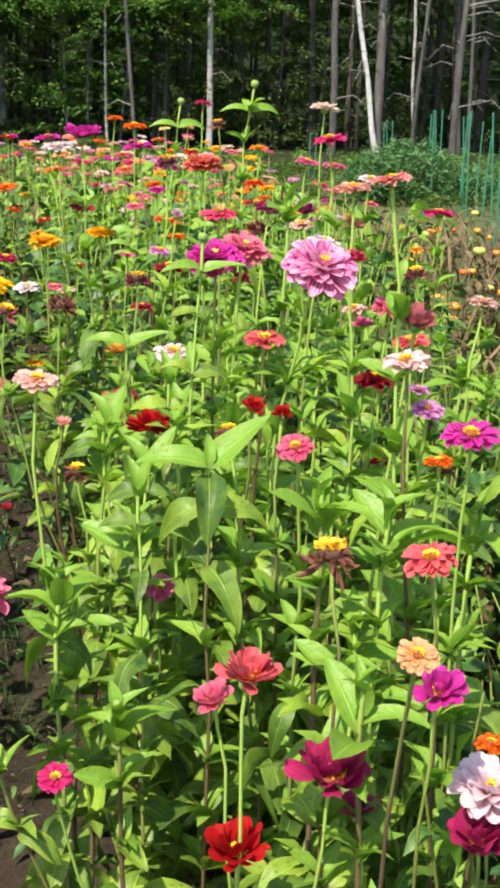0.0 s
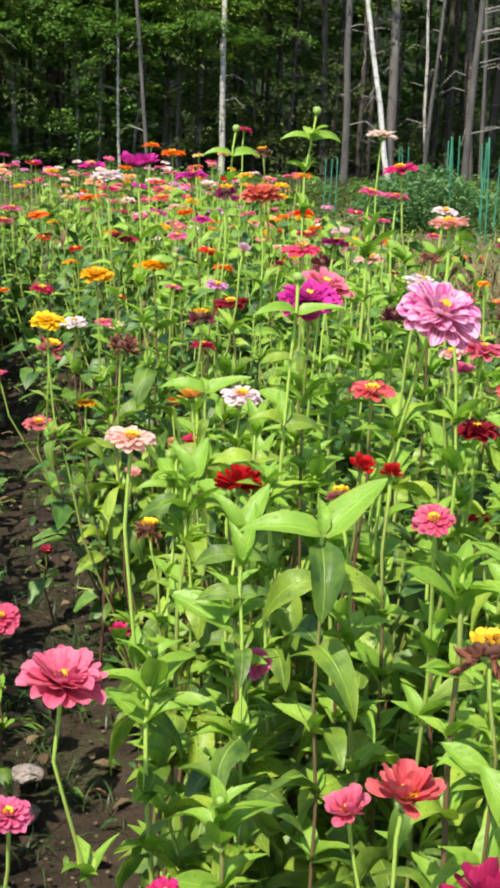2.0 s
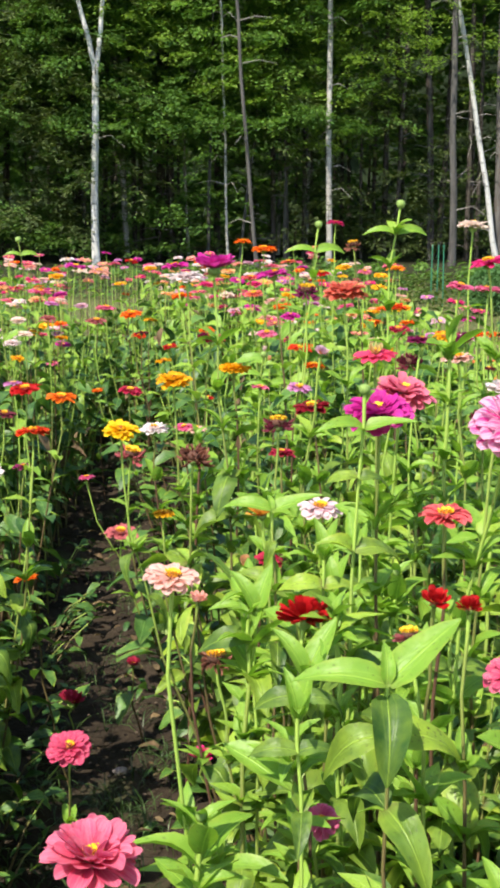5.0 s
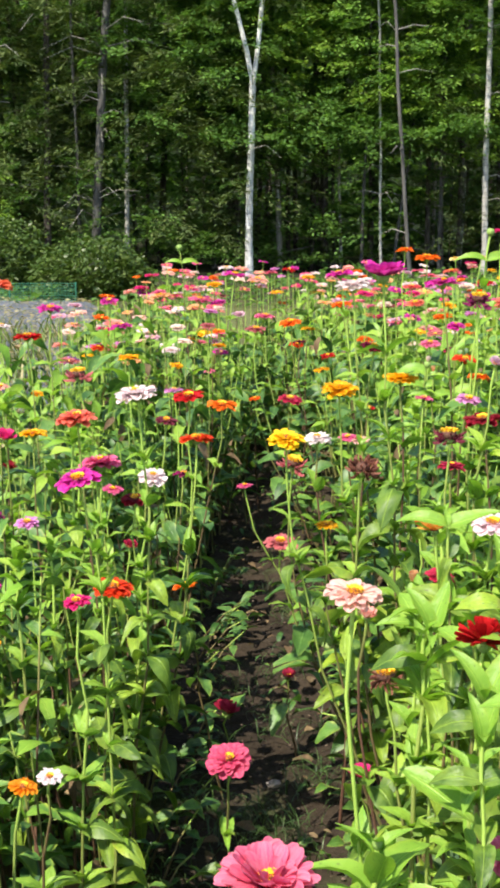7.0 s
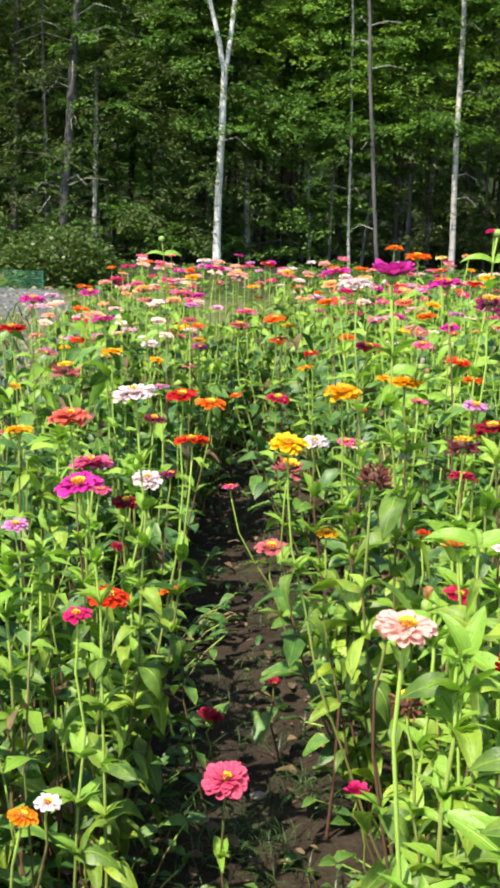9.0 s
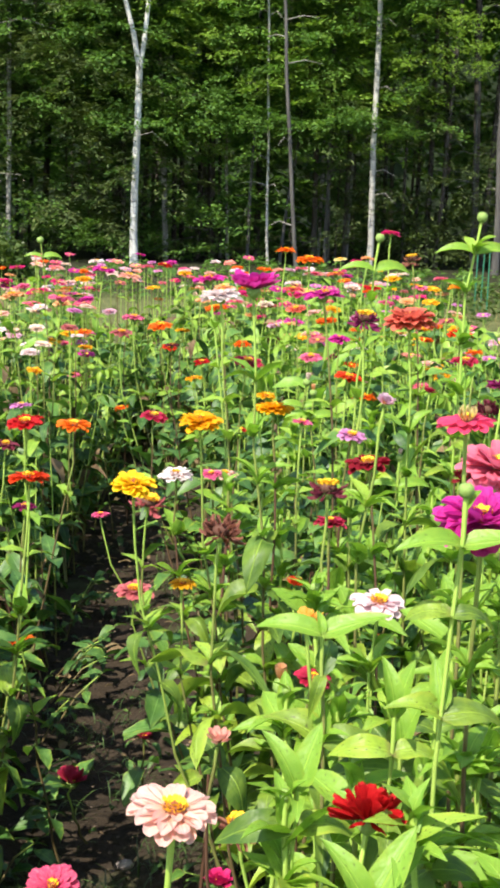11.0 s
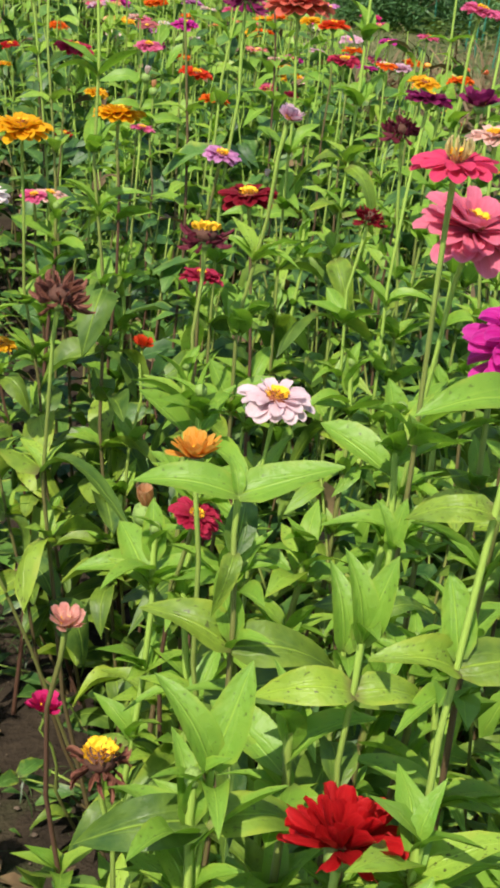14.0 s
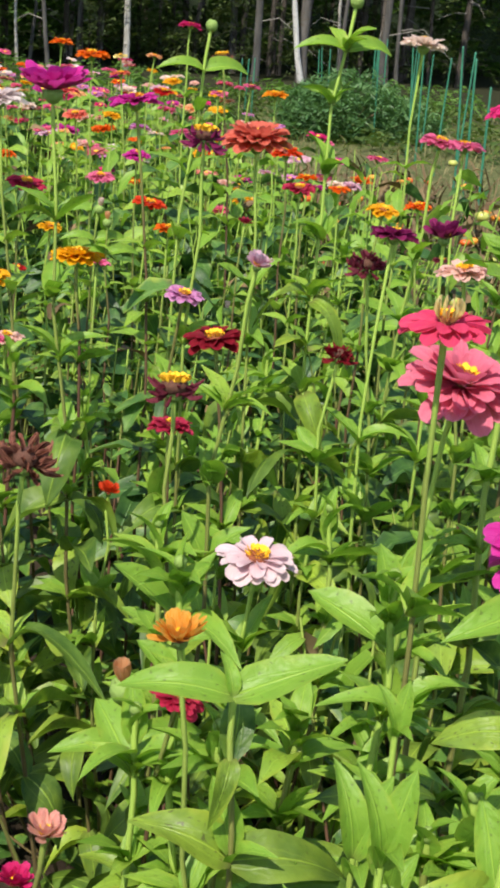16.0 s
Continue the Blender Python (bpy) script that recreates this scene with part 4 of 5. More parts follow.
# leafy shoots
leafy(0.090, 1.330, 0.700)
leafy(0.140, 1.220, 0.600)
leafy(0.110, 1.420, 0.640)
leafy(0.390, 1.985, 0.707)
leafy(0.164, 1.617, 0.788)
leafy(0.299, 1.740, 0.754)
leafy(0.249, 1.763, 0.760)
leafy(0.342, 1.785, 0.753)
leafy(0.583, 2.935, 0.741)
leafy(0.282, 2.689, 0.750)
leafy(0.333, 1.575, 0.742)
leafy(0.363, 1.775, 0.784)
leafy(0.258, 1.942, 0.741)
leafy(0.504, 2.071, 1.056)
leafy(0.236, 1.990, 0.841)
leafy(0.363, 1.920, 0.856)
leafy(0.317, 1.126, 0.854)
leafy(0.390, 1.146, 0.830)
leafy(0.226, 1.667, 0.791)
leafy(0.310, 0.948, 0.737)
leafy(0.479, 1.147, 0.819)
leafy(0.176, 1.368, 0.752)
leafy(0.212, 1.997, 0.727)
leafy(0.274, 2.225, 0.776)
leafy(0.207, 2.775, 0.789)
leafy(0.455, 2.290, 0.759)
leafy(0.462, 2.081, 0.810)
shoot(0.210, 1.760, 0.867, (0.0, 170, 10, 0.062, True), (0.0, -4, 18, 0.062, True), (0.0, 100, 62, 0.026, True), (0.036, 62, 50, 0.045, False), (0.036, -115, -32, 0.035, False), (0.095, 163, 26, 0.06, False), (0.095, -14, 4, 0.07, False), (0.09, 120, 66, 0.042, True), (0.1, -60, 60, 0.036, True), (0.16, 80, 20, 0.066, False), (0.16, -95, 5, 0.066, False))
shoot(0.239, 1.280, 0.831, (0.0, 172, 8, 0.082, True), (0.0, 18, 34, 0.085, True), (0.01, -98, -42, 0.076, False), (0.045, -4, -4, 0.076, False), (0.045, 176, -12, 0.074, False), (0.0, 80, 70, 0.04, True), (0.11, -70, -20, 0.08, False), (0.11, 110, 10, 0.08, False))
shoot(0.281, 1.750, 0.770, (0.0, 110, 72, 0.055, True), (0.0, 10, 66, 0.05, True), (0.015, -100, 55, 0.044, True), (0.025, 178, 6, 0.073, False), (0.025, -8, -6, 0.084, False), (0.07, 60, 25, 0.073, False), (0.07, -120, -10, 0.073, False))
shoot(0.173, 1.620, 0.790, (0.0, 150, 60, 0.055, True), (0.0, 40, 62, 0.055, True), (0.015, -95, 40, 0.046, True), (0.03, 185, 4, 0.066, False), (0.03, -5, 8, 0.066, False), (0.07, -80, -15, 0.06, False))

shoot(0.280, 1.583, 1.028, (0.036, 200, 8, 0.056, True), (0.036, -18, 10, 0.056, True), (0.01, 20, 58, 0.022, True), (0.087, 165, 4, 0.04, False), (0.087, -8, 2, 0.0432, False), (0.165, 190, 22, 0.0448, False), (0.165, 0, 6, 0.056, False), (0.16, 95, 60, 0.04, True), bud=0.0115, foot=(-0.07, 0.0))
shoot(0.171, 1.318, 0.790, (0.0, 130, 74, 0.046, True), (0.0, 25, 70, 0.046, True), (0.006, -95, 62, 0.038, True), (0.03, 178, 10, 0.0448, False), (0.03, -8, 12, 0.0464, False), (0.085, 80, 14, 0.0448, False), (0.085, -100, -12, 0.0448, False))
shoot(0.253, 1.655, 0.835, (0.0, 125, 76, 0.05, True), (0.0, 20, 70, 0.048, True), (0.006, -95, 66, 0.042, True), (0.03, 182, 12, 0.0528, False), (0.03, -12, 8, 0.0544, False), (0.09, 80, 10, 0.048, False), (0.09, -100, -14, 0.048, False))
shoot(0.327, 1.814, 0.803, (0.0, 140, 72, 0.034, True), (0.0, 30, 74, 0.034, True), (0.006, -90, 60, 0.03, True), (0.045, 170, 14, 0.0448, False), (0.045, -4, 20, 0.04, False), (0.1, -95, -20, 0.044, False))
shoot(0.205, 1.485, 0.765, (0.0, 152, 58, 0.06, True), (0.0, 32, 52, 0.066, True), (0.004, -80, 66, 0.036, True), (0.022, 178, 2, 0.056, False), (0.022, -6, -6, 0.056, False), (0.08, 75, 12, 0.048, False), (0.08, -105, -12, 0.048, False))
shoot(0.345, 1.47, 0.800, (0.0, 150, 60, 0.05, True), (0.0, 25, 62, 0.05, True), (0.03, 186, 8, 0.0528, False), (0.03, -6, 10, 0.0528, False), (0.09, 80, 0, 0.048, False))


# leafy zinnias that fill the beds near the path
def filler(height, seed):
    root = thing("zinnia", Matrix.Translation((0, 0, -5)), "bushy green zinnia plant with paired pointed leaves", "flower", "green zinnias in the beds")
    pts, radii = stalk((rnd.uniform(-0.05, 0.05), rnd.uniform(-0.05, 0.05), height), (0, 0, -0.02), (0, 0, 1), 0.1, 0.003)
    part("stem", soup("stem", [(tube(pts, radii), ONE, 0)], [STEM]), root)
    leaves(root, pts, 0.1, height, 0.053, 0.8, tuft=True, step=(0.062, 0.09))
    return root


def in_beds(count, y0, y1, gap=0.0):
    """Places in the two beds, thinned along the path's edges."""
    out = []
    while len(out) < count:
        x, y = rnd.uniform(-1.0, 1.45), rnd.uniform(y0, y1)
        if x < -1.08 + 0.075 * y:
            continue
        edge = 0.36 + 0.03 * min(2, max(0, y - 2.5)) - 0.3 * max(0, y - 6.2)
        if x > 0 and x < edge + 0.02 * math.sin(5 * y):
            continue
        if x <= 0 and (x > -0.23 - 0.015 * math.sin(4 * y) + 0.05 * max(0, y - 2.6) + 0.2 * max(0, y - 6.0) or y < 0.8):
            continue
        if y < 4 and noise.noise(Vector((2.3 * x, 2.3 * y, 5.1))) < -0.12 and rnd.random() < 0.75:
            continue
        if any((x - a) ** 2 + (y - b) ** 2 < gap * gap for a, b in out):
            continue
        out.append((x, y))
    return out


fillers = [filler(h, i) for i, h in enumerate((0.5, 0.6, 0.7, 0.78, 0.55, 0.66))]
for i, (x, y) in enumerate(in_beds(74, 1.0, 3.9, 0.11)):
    copy_thing(fillers[i % 6], Matrix.Translation((x, y, 0)) @ Matrix.Rotation(rnd.uniform(0, 6.28), 4, "Z"))
for k in range(6):
    copy_thing(fillers[(2, 3)[k % 2]], Matrix.Translation((rnd.uniform(0.26, 0.72), rnd.uniform(1.45, 2.1), 0.03)) @ Matrix.Rotation(rnd.uniform(0, 6.28), 4, "Z"))
for i, root in enumerate(fillers):
    root.matrix_world = Matrix.Translation((0.35 + 0.17 * i, 3.95 + 0.1 * (i % 2), 0))


def foliage_mass(count, y0, y1, low, high, size, stems):
    """Matrices of side shoots: leaves and thin stems joined into one mass."""
    sets, rods = [[] for _ in SMALL_LEAF], []
    young, dry = [], []
    for x, y in in_beds(count, y0, y1):
        top = rnd.uniform(low, high) * (0.8 if abs(x) < 0.3 else 1.0)
        lean = Vector((rnd.uniform(-0.2, 0.2), rnd.uniform(-0.2, 0.2), 0))
        if abs(x) < 0.5 and y < 5:
            lean.x = abs(lean.x) * (1 if x > 0 else -1) * 0.6
        z, turn = rnd.uniform(0.06, 0.2), rnd.uniform(0, 6.28)
        while z < top:
            p = Vector((x, y, 0)) + lean * (z / top) + Vector((0, 0, z))
            for side in (0, math.pi):
                m = aimed(p, turn + side + rnd.uniform(-0.4, 0.4), radians(rnd.uniform(-48, 32)), rnd.uniform(-0.8, 0.8), size * rnd.uniform(0.5, 1.35))
                if rnd.random() < (0.16 if z < 0.35 else 0.04):
                    dry.append(m)
                    continue
                (young if z > top * 0.84 and rnd.random() < 0.55 else sets[rnd.randrange(4)]).append(m)
            turn += 1.57 + rnd.uniform(-0.4, 0.4)
            z += rnd.uniform(0.06, 0.1)
        if stems:
            d = Vector((lean.x, lean.y, top))
            q = d.to_track_quat("Z", "Y").to_matrix().to_4x4()
            rods.append(Matrix.Translation((x, y, 0)) @ q @ Matrix.Diagonal((1, 1, d.length, 1)))
    rod = tube([(0, 0, 0), (0.004, 0, 0.5), (0, 0, 1)], [0.0032, 0.0022, 0.0014], 5)
    return [(SMALL_LEAF[i], s, 0) for i, s in enumerate(sets)] + [(SMALL_LEAF[2], young, 1), (rod, rods, 2), (SMALL_LEAF[2], dry, 3)]


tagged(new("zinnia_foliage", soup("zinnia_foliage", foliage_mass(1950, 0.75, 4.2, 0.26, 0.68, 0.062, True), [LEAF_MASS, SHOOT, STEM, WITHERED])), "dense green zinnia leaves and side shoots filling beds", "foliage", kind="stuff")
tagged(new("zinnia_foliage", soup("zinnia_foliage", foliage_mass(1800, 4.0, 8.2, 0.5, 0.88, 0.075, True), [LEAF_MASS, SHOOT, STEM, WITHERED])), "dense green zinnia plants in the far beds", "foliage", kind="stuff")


def far_blooms():
    """The many small flowers at the far end of the beds, one mass for each colour."""
    tones = ("pink", "magenta", "palecoral", "hotpink", "coralpink", "orange", "yellow", "palepink", "white", "lilac", "peach", "palewhite", "dusk", "palelilac")
    rod = tube([(0, 0, 0), (0.006, 0, 0.5), (0, 0, 1)], [0.0022, 0.0018, 0.0018], 4)
    dome = revolve([(0.13, 0.0), (0.1, 0.06), (0.001, 0.09)], 8)
    places = in_beds(330, 4.5, 8.3)
    for i, tone in enumerate(tones):
        petals, discs, rods, flat = [], [], [], []
        for x, y in places[i::len(tones)]:
            z, wide = rnd.uniform(0.7, 0.9) + 0.06 * (y > 6), rnd.uniform(0.045, 0.08)
            m = head_pose((x, y, z), 0) @ Matrix.Diagonal((wide, wide, wide, 1))
            kind = "dbl" if rnd.random() < 0.4 else "daisy"
            for li, q in layer_poses(kind, rnd):
                (petals if li % 2 else flat).append(m @ q)
            discs.append(m)
            rods.append(Matrix.Translation((x, y, 0.3)) @ Matrix.Diagonal((1, 1, z - 0.3, 1)))
        me = soup("zinnia_blooms", [(FLAT_SHAPES[0], petals, 0), (FLAT_SHAPES[1], flat, 0), (dome, discs, 1), (rod, rods, 2)], [PETALS[tone], FLORET, STEM])
        tagged(new("zinnia_blooms", me), "many small " + COLOR_WORDS.get(tone, tone) + " zinnia flowers far along beds", "flowers", kind="stuff")


far_blooms()


# ---- the path: stones, fallen leaves, weeds ----
def stone(x, y, size, seed):
    bm = bmesh.new()
    bmesh.ops.create_icosphere(bm, subdivisions=2, radius=1.0)
    for v in bm.verts:
        v.co *= 1 + 0.28 * noise.noise(v.co * 1.3 + Vector((seed, 0, 0))) + 0.1 * noise.noise(v.co * 3.1 + Vector((0, seed, 0)))
        v.co = Vector((v.co.x * size, v.co.y * size * 0.8, v.co.z * size * 0.5))
    me = bpy.data.meshes.new("stone")
    bm.to_mesh(me)
    bm.free()
    me.materials.append(STONE)
    ob = new("stone", me)
    ob.location = (x, y, size * 0.22)
    return tagged(ob, "small grey-brown stone lying on the soil path", "stone", "stones on the path")


stone(0.01, 2.42, 0.032, 1)
stone(-0.01, 2.27, 0.036, 5)
stone(0.05, 3.0, 0.016, 8)
stone(-0.08, 2.6, 0.013, 12)

litter, crumbs, tufts = [], [], []
pebble = revolve([(0.001, -0.5), (0.8, -0.25), (1.0, 0.1), (0.6, 0.5), (0.001, 0.62)], 6, 0.18, 3)
for k in range(430):
    litter.append(aimed((rnd.uniform(-0.28, 0.3), rnd.uniform(1.3, 6.5), rnd.uniform(0.0, 0.012)), rnd.uniform(0, 6.28), rnd.uniform(-0.08, 0.14), rnd.uniform(-0.3, 0.3), rnd.uniform(0.02, 0.055)))
for k in range(1000):
    s = rnd.uniform(0.0015, 0.006) * (1.8 if rnd.random() < 0.06 else 1)
    crumbs.append(Matrix.Translation((rnd.uniform(-0.28, 0.38), rnd.uniform(0.9, 5.5), -0.012 + rnd.uniform(0, 0.012))) @ Matrix.Rotation(rnd.uniform(0, 6), 4, "Z") @ Matrix.Diagonal((s, s * 0.8, s * 0.7, 1)))
blade = leaf_shape(1.0, 0.05, 0.5, 0.1, 4, 2, 0, 3, 0.2)
for k in range(60):
    cx, cy = rnd.uniform(-0.2, 0.24), (rnd.uniform(1.6, 5.5) if k % 2 else rnd.gauss(2.75, 0.25))
    for j in range(22):
        tufts.append(aimed((cx + rnd.gauss(0, 0.03), cy + rnd.gauss(0, 0.04), -0.01), rnd.uniform(0, 6.28), radians(rnd.uniform(25, 80)), 0, rnd.uniform(0.03, 0.08)))
tagged(new("leaf_litter", soup("leaf_litter", [(SMALL_LEAF[1], litter[::2], 0), (SMALL_LEAF[2], litter[1::2], 1)], [WITHERED, LEAF_MASS])), "withered and green fallen leaves scattered on the soil", "leaves", kind="stuff")
tagged(new("soil_crumbs", soup("soil_crumbs", [(pebble, crumbs, 0)], [CRUMB])), "small pebbles and crumbs on bare soil", "pebbles", kind="stuff")
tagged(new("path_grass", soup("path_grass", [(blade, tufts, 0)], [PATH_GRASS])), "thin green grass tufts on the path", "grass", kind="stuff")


def seedlings():
    """Low sprawling side shoots that reach over both edges of the path."""
    green, twigs = [], []
    for k in range(62):
        left = k % 2
        x, y = (rnd.uniform(-0.22, -0.15) if left else rnd.uniform(0.27, 0.36)), rnd.uniform(1.7, 4.8)
        if left:
            x += 0.05 * max(0, y - 2.6)
        out = Vector((rnd.uniform(0.03, 0.13) * (1 if left else -1), rnd.uniform(-0.08, 0.08), rnd.uniform(0.03, 0.16)))
        base = Vector((x, y, 0.0))
        twigs.append((tube([base, base + out * 0.5 + Vector((0, 0, 0.02)), base + out], [0.0024, 0.002, 0.0014], 5), ONE, 1))
        a = rnd.uniform(0, 6.28)
        for s in (0.4, 0.7, 1.0):
            for side in (0, math.pi):
                green.append(aimed(base + out * s, a + side, rnd.uniform(-0.35, 0.4), rnd.uniform(-0.6, 0.6), rnd.uniform(0.025, 0.06)))
            a += 1.6
    return [(SMALL_LEAF[1], green, 0)] + twigs


tagged(new("sprawling_shoots", soup("sprawling_shoots", seedlings(), [LEAF_MASS, STEM])), "low sprawling green shoots along the soil path", "foliage", kind="stuff")


# ---- the plot beside the beds ----
def stake(x, y, lean, top):
    pts = [(0, 0, -0.1), (lean * 0.5, 0, top * 0.5), (lean, 0, top)]
    me = soup("garden_stake", [(tube(pts, [0.008, 0.008, 0.0075], 8), ONE, 0), (revolve([(0.0075, 0), (0.006, 0.012), (0.001, 0.018)], 8), [Matrix.Translation((lean, 0, top))], 0)], [STAKE])
    ob = new("garden_stake", me)
    ob.location = (x, y, 0)
    return tagged(ob, "thin green plastic-coated garden stake in the ground", "stake", "green garden stakes")


def tomato_plant(x, y, height, fruits):
    root = thing("tomato_plant", Matrix.Translation((x, y, 0)), "withered tomato plant with ripe and unripe fruit", "plant", "tomato plants")
    rods, lv = [], []
    for k in range(13):
        a, r, h = rnd.uniform(0, 6.28), rnd.uniform(0.08, 0.3), height * rnd.uniform(0.5, 1.0)
        rods.append((tube([(0, 0, 0), (r * 0.4 * math.cos(a), r * 0.4 * math.sin(a), h * 0.6), (r * math.cos(a), r * math.sin(a), h)], [0.006, 0.004, 0.002], 5), ONE, 0))
        for j in range(7):
            s = rnd.uniform(0.3, 1)
            lv.append(aimed((r * s * math.cos(a), r * s * math.sin(a), h * s), rnd.uniform(0, 6.28), rnd.uniform(-0.9, 0.5), rnd.uniform(-1, 1), rnd.uniform(0.04, 0.1)))
    part("vine", soup("vine", rods, [VINE]), root)
    part("leaves", soup("leaves", [(SMALL_LEAF[0], lv[::2], 0), (SMALL_LEAF[2], lv[1::2], 1)], [WITHERED, SHRUB]), root)
    ball = revolve([(0.001, -0.55), (0.55, -0.5), (0.95, -0.1), (0.9, 0.3), (0.5, 0.55), (0.12, 0.5), (0.001, 0.46)], 12, 0.03, 4)
    for k in range(fruits):
        a, r = rnd.uniform(0, 6.28), rnd.uniform(0.05, 0.28)
        s = rnd.uniform(0.022, 0.036)
        m = rnd.choice((FRUIT_RED, FRUIT_ORANGE, FRUIT_ORANGE, FRUIT_GREEN))
        part("tomato", soup("tomato", [(ball, ONE, 0)], [m]), root, Matrix.Translation((r * math.cos(a), r * math.sin(a), height * rnd.uniform(0.3, 0.9))) @ Matrix.Diagonal((s, s, s * 1.1, 1)))


for x, y, h, n in ((2.2, 5.6, 0.55, 7), (2.6, 6.2, 0.6, 9), (2.35, 7.0, 0.5, 6), (3.0, 7.2, 0.62, 9), (2.0, 6.4, 0.45, 4), (3.1, 8.3, 0.6, 7), (2.6, 8.2, 0.5, 5)):
    tomato_plant(x, y, h, n)


def leaf_cloud(count, centre, spread, size, flat=0.0):
    """Leaf matrices scattered through a rounded, uneven body."""
    out = []
    while len(out) < count:
        p = Vector((rnd.uniform(-1, 1), rnd.uniform(-1, 1), rnd.uniform(-1, 1)))
        if p.length > 1 or p.length < 0.35 or noise.noise(p * 2.3 + Vector(centre)) < -0.22:
            continue
        q = Vector((p.x * spread[0], p.y * spread[1], p.z * spread[2])) + Vector(centre)
        if q.z < 0.02:
            continue
        out.append(aimed(q, rnd.uniform(0, 6.28), rnd.uniform(-0.8, 0.8) * (1 - flat), rnd.uniform(-1, 1) * (1 - flat), size * rnd.uniform(0.6, 1.3)))
    return out


LEAFLET = (np.array([(0, 0, 0), (0.5, -0.24, 0.05), (1, 0, -0.08), (0.5, 0.24, 0.05)], float), np.array([(0, 1, 2, 3)]), np.array([(0.5, 0), (0, 0.5), (0.5, 1), (1, 0.5)], float))
NEEDLES = (np.array([(0, -0.03, 0), (0.5, -0.11, 0.02), (1, 0, -0.1), (0.5, 0.11, 0.02)], float), np.array([(0, 1, 2, 3)]), LEAFLET[2])


def bush(name, x, y, body, count, size, shape, material, label):
    root = thing(name, Matrix.Translation((x, y, 0)), label, "bush")
    part("foliage", soup("foliage", [(shape, sum((leaf_cloud(count // len(body), c, s, size) for c, s in body), []), 0)], [material]), root)
    part("stalk", soup("stalk", [(tube([(0, 0, -0.02), (0.2 * math.cos(a), 0.2 * math.sin(a), 0.25), (0.4 * math.cos(a), 0.4 * math.sin(a), 0.4)], [0.012, 0.009, 0.004], 5), ONE, 0) for a in np.arange(0, 6.2, 0.8)], [VINE]), root)


bush("bush", 5.18, 15.3, (((0, 0, 0.28), (0.75, 0.55, 0.5)), ((-0.35, 0, 0.25), (0.5, 0.45, 0.36)), ((0.6, 0.1, 0.18), (0.6, 0.45, 0.32))), 16000, 0.08, NEEDLES, FERN, "low feathery green bush beside the garden stakes")
bush("shrub", -2.2, 20.2, (((0, 0, 0.45), (0.75, 0.6, 0.5)), ((-0.55, 0.2, 0.3), (0.5, 0.5, 0.4)), ((0.4, 0, 0.3), (0.5, 0.4, 0.4))), 9000, 0.085, LEAFLET, SHRUB, "rounded yellow-green shrub at the forest edge")
bush("shrub", -3.9, 21.5, (((0, 0, 0.6), (0.9, 0.7, 0.65)), ((0.6, 0.2, 0.35), (0.5, 0.5, 0.45))), 8000, 0.09, LEAFLET, SHRUB, "dark green shrub at the forest edge")
straw, green = [], []
for k in range(9000):
    x, y = rnd.uniform(1.55, 9.5), rnd.uniform(4.2, 22)
    if x < 1.6 + 0.03 * y:
        continue
    (straw if rnd.random() < 0.55 else green).append(aimed((x, y, -0.01), rnd.uniform(0, 6.28), radians(rnd.uniform(40, 88)), 0, rnd.uniform(0.06, 0.22)))
stalks = []
for k in range(900):
    x, y = rnd.uniform(1.6, 4.6), rnd.uniform(4.4, 10.5)
    stalks.append(aimed((x, y, -0.01), rnd.uniform(0, 6.28), radians(rnd.uniform(55, 90)), 0, rnd.uniform(0.25, 0.6)))
tagged(new("dry_stalks", soup("dry_stalks", [(blade, stalks, 0)], [WITHERED])), "thin brown dead stalks round tomato plants", "stalks", kind="stuff")
for k in range(6000):
    x, y = rnd.uniform(-8, 1.6), rnd.uniform(11.2, 25)
    (straw if rnd.random() < 0.3 else green).append(aimed((x, y, -0.01), rnd.uniform(0, 6.28), radians(rnd.uniform(40, 88)), 0, rnd.uniform(0.05, 0.2)))
tagged(new("meadow_grass", soup("meadow_grass", [(blade, straw, 0), (blade, green, 1)], [STRAW, GRASS])), "dry and green grass round the garden plot", "grass", kind="stuff")

# a strip covered with weathered fabric, with a low net behind it
def fabric_sheet():
    rows, cols, pts = 70, 40, []
    for r in range(rows):
        y = 8.5 + 10.7 * r / (rows - 1)
        edge = -1.06 - 0.17 * (y - 12.9)
        for c in range(cols):
            x = edge - 0.05 * math.sin(3 * y) - (7.5 + edge) * c / (cols - 1)
            p = Vector((x, y, 0))
            z = 0.05 + 0.05 * noise.noise(p * 0.9) + 0.025 * noise.noise(p * Vector((4.0, 1.5, 1.0)).length * 0.9)
            pts.append((x, y, -0.02 if c == 0 or r == 0 else max(0.01, z)))
    return soup("ground_cover", [(grid_patch(pts, rows, cols), ONE, 0)], [fabric_material()])


def fabric_material():
    n = Nodes("weathered_fabric")
    o = n.coords("Object")
    c = n.mix(n.span(n.noise(6.0, 6.0, o), 0.35, 0.65), (0.035, 0.042, 0.055), (0.115, 0.125, 0.145))
    c = n.mix(n.span(n.noise(22.0, 4.0, o), 0.55, 0.7, 0.0, 0.7), c, (0.3, 0.27, 0.22))
    n.bump(n.noise(45.0, 3.0, o), 0.5, 0.01)
    return n.set(c, 0.8, 0.25).m


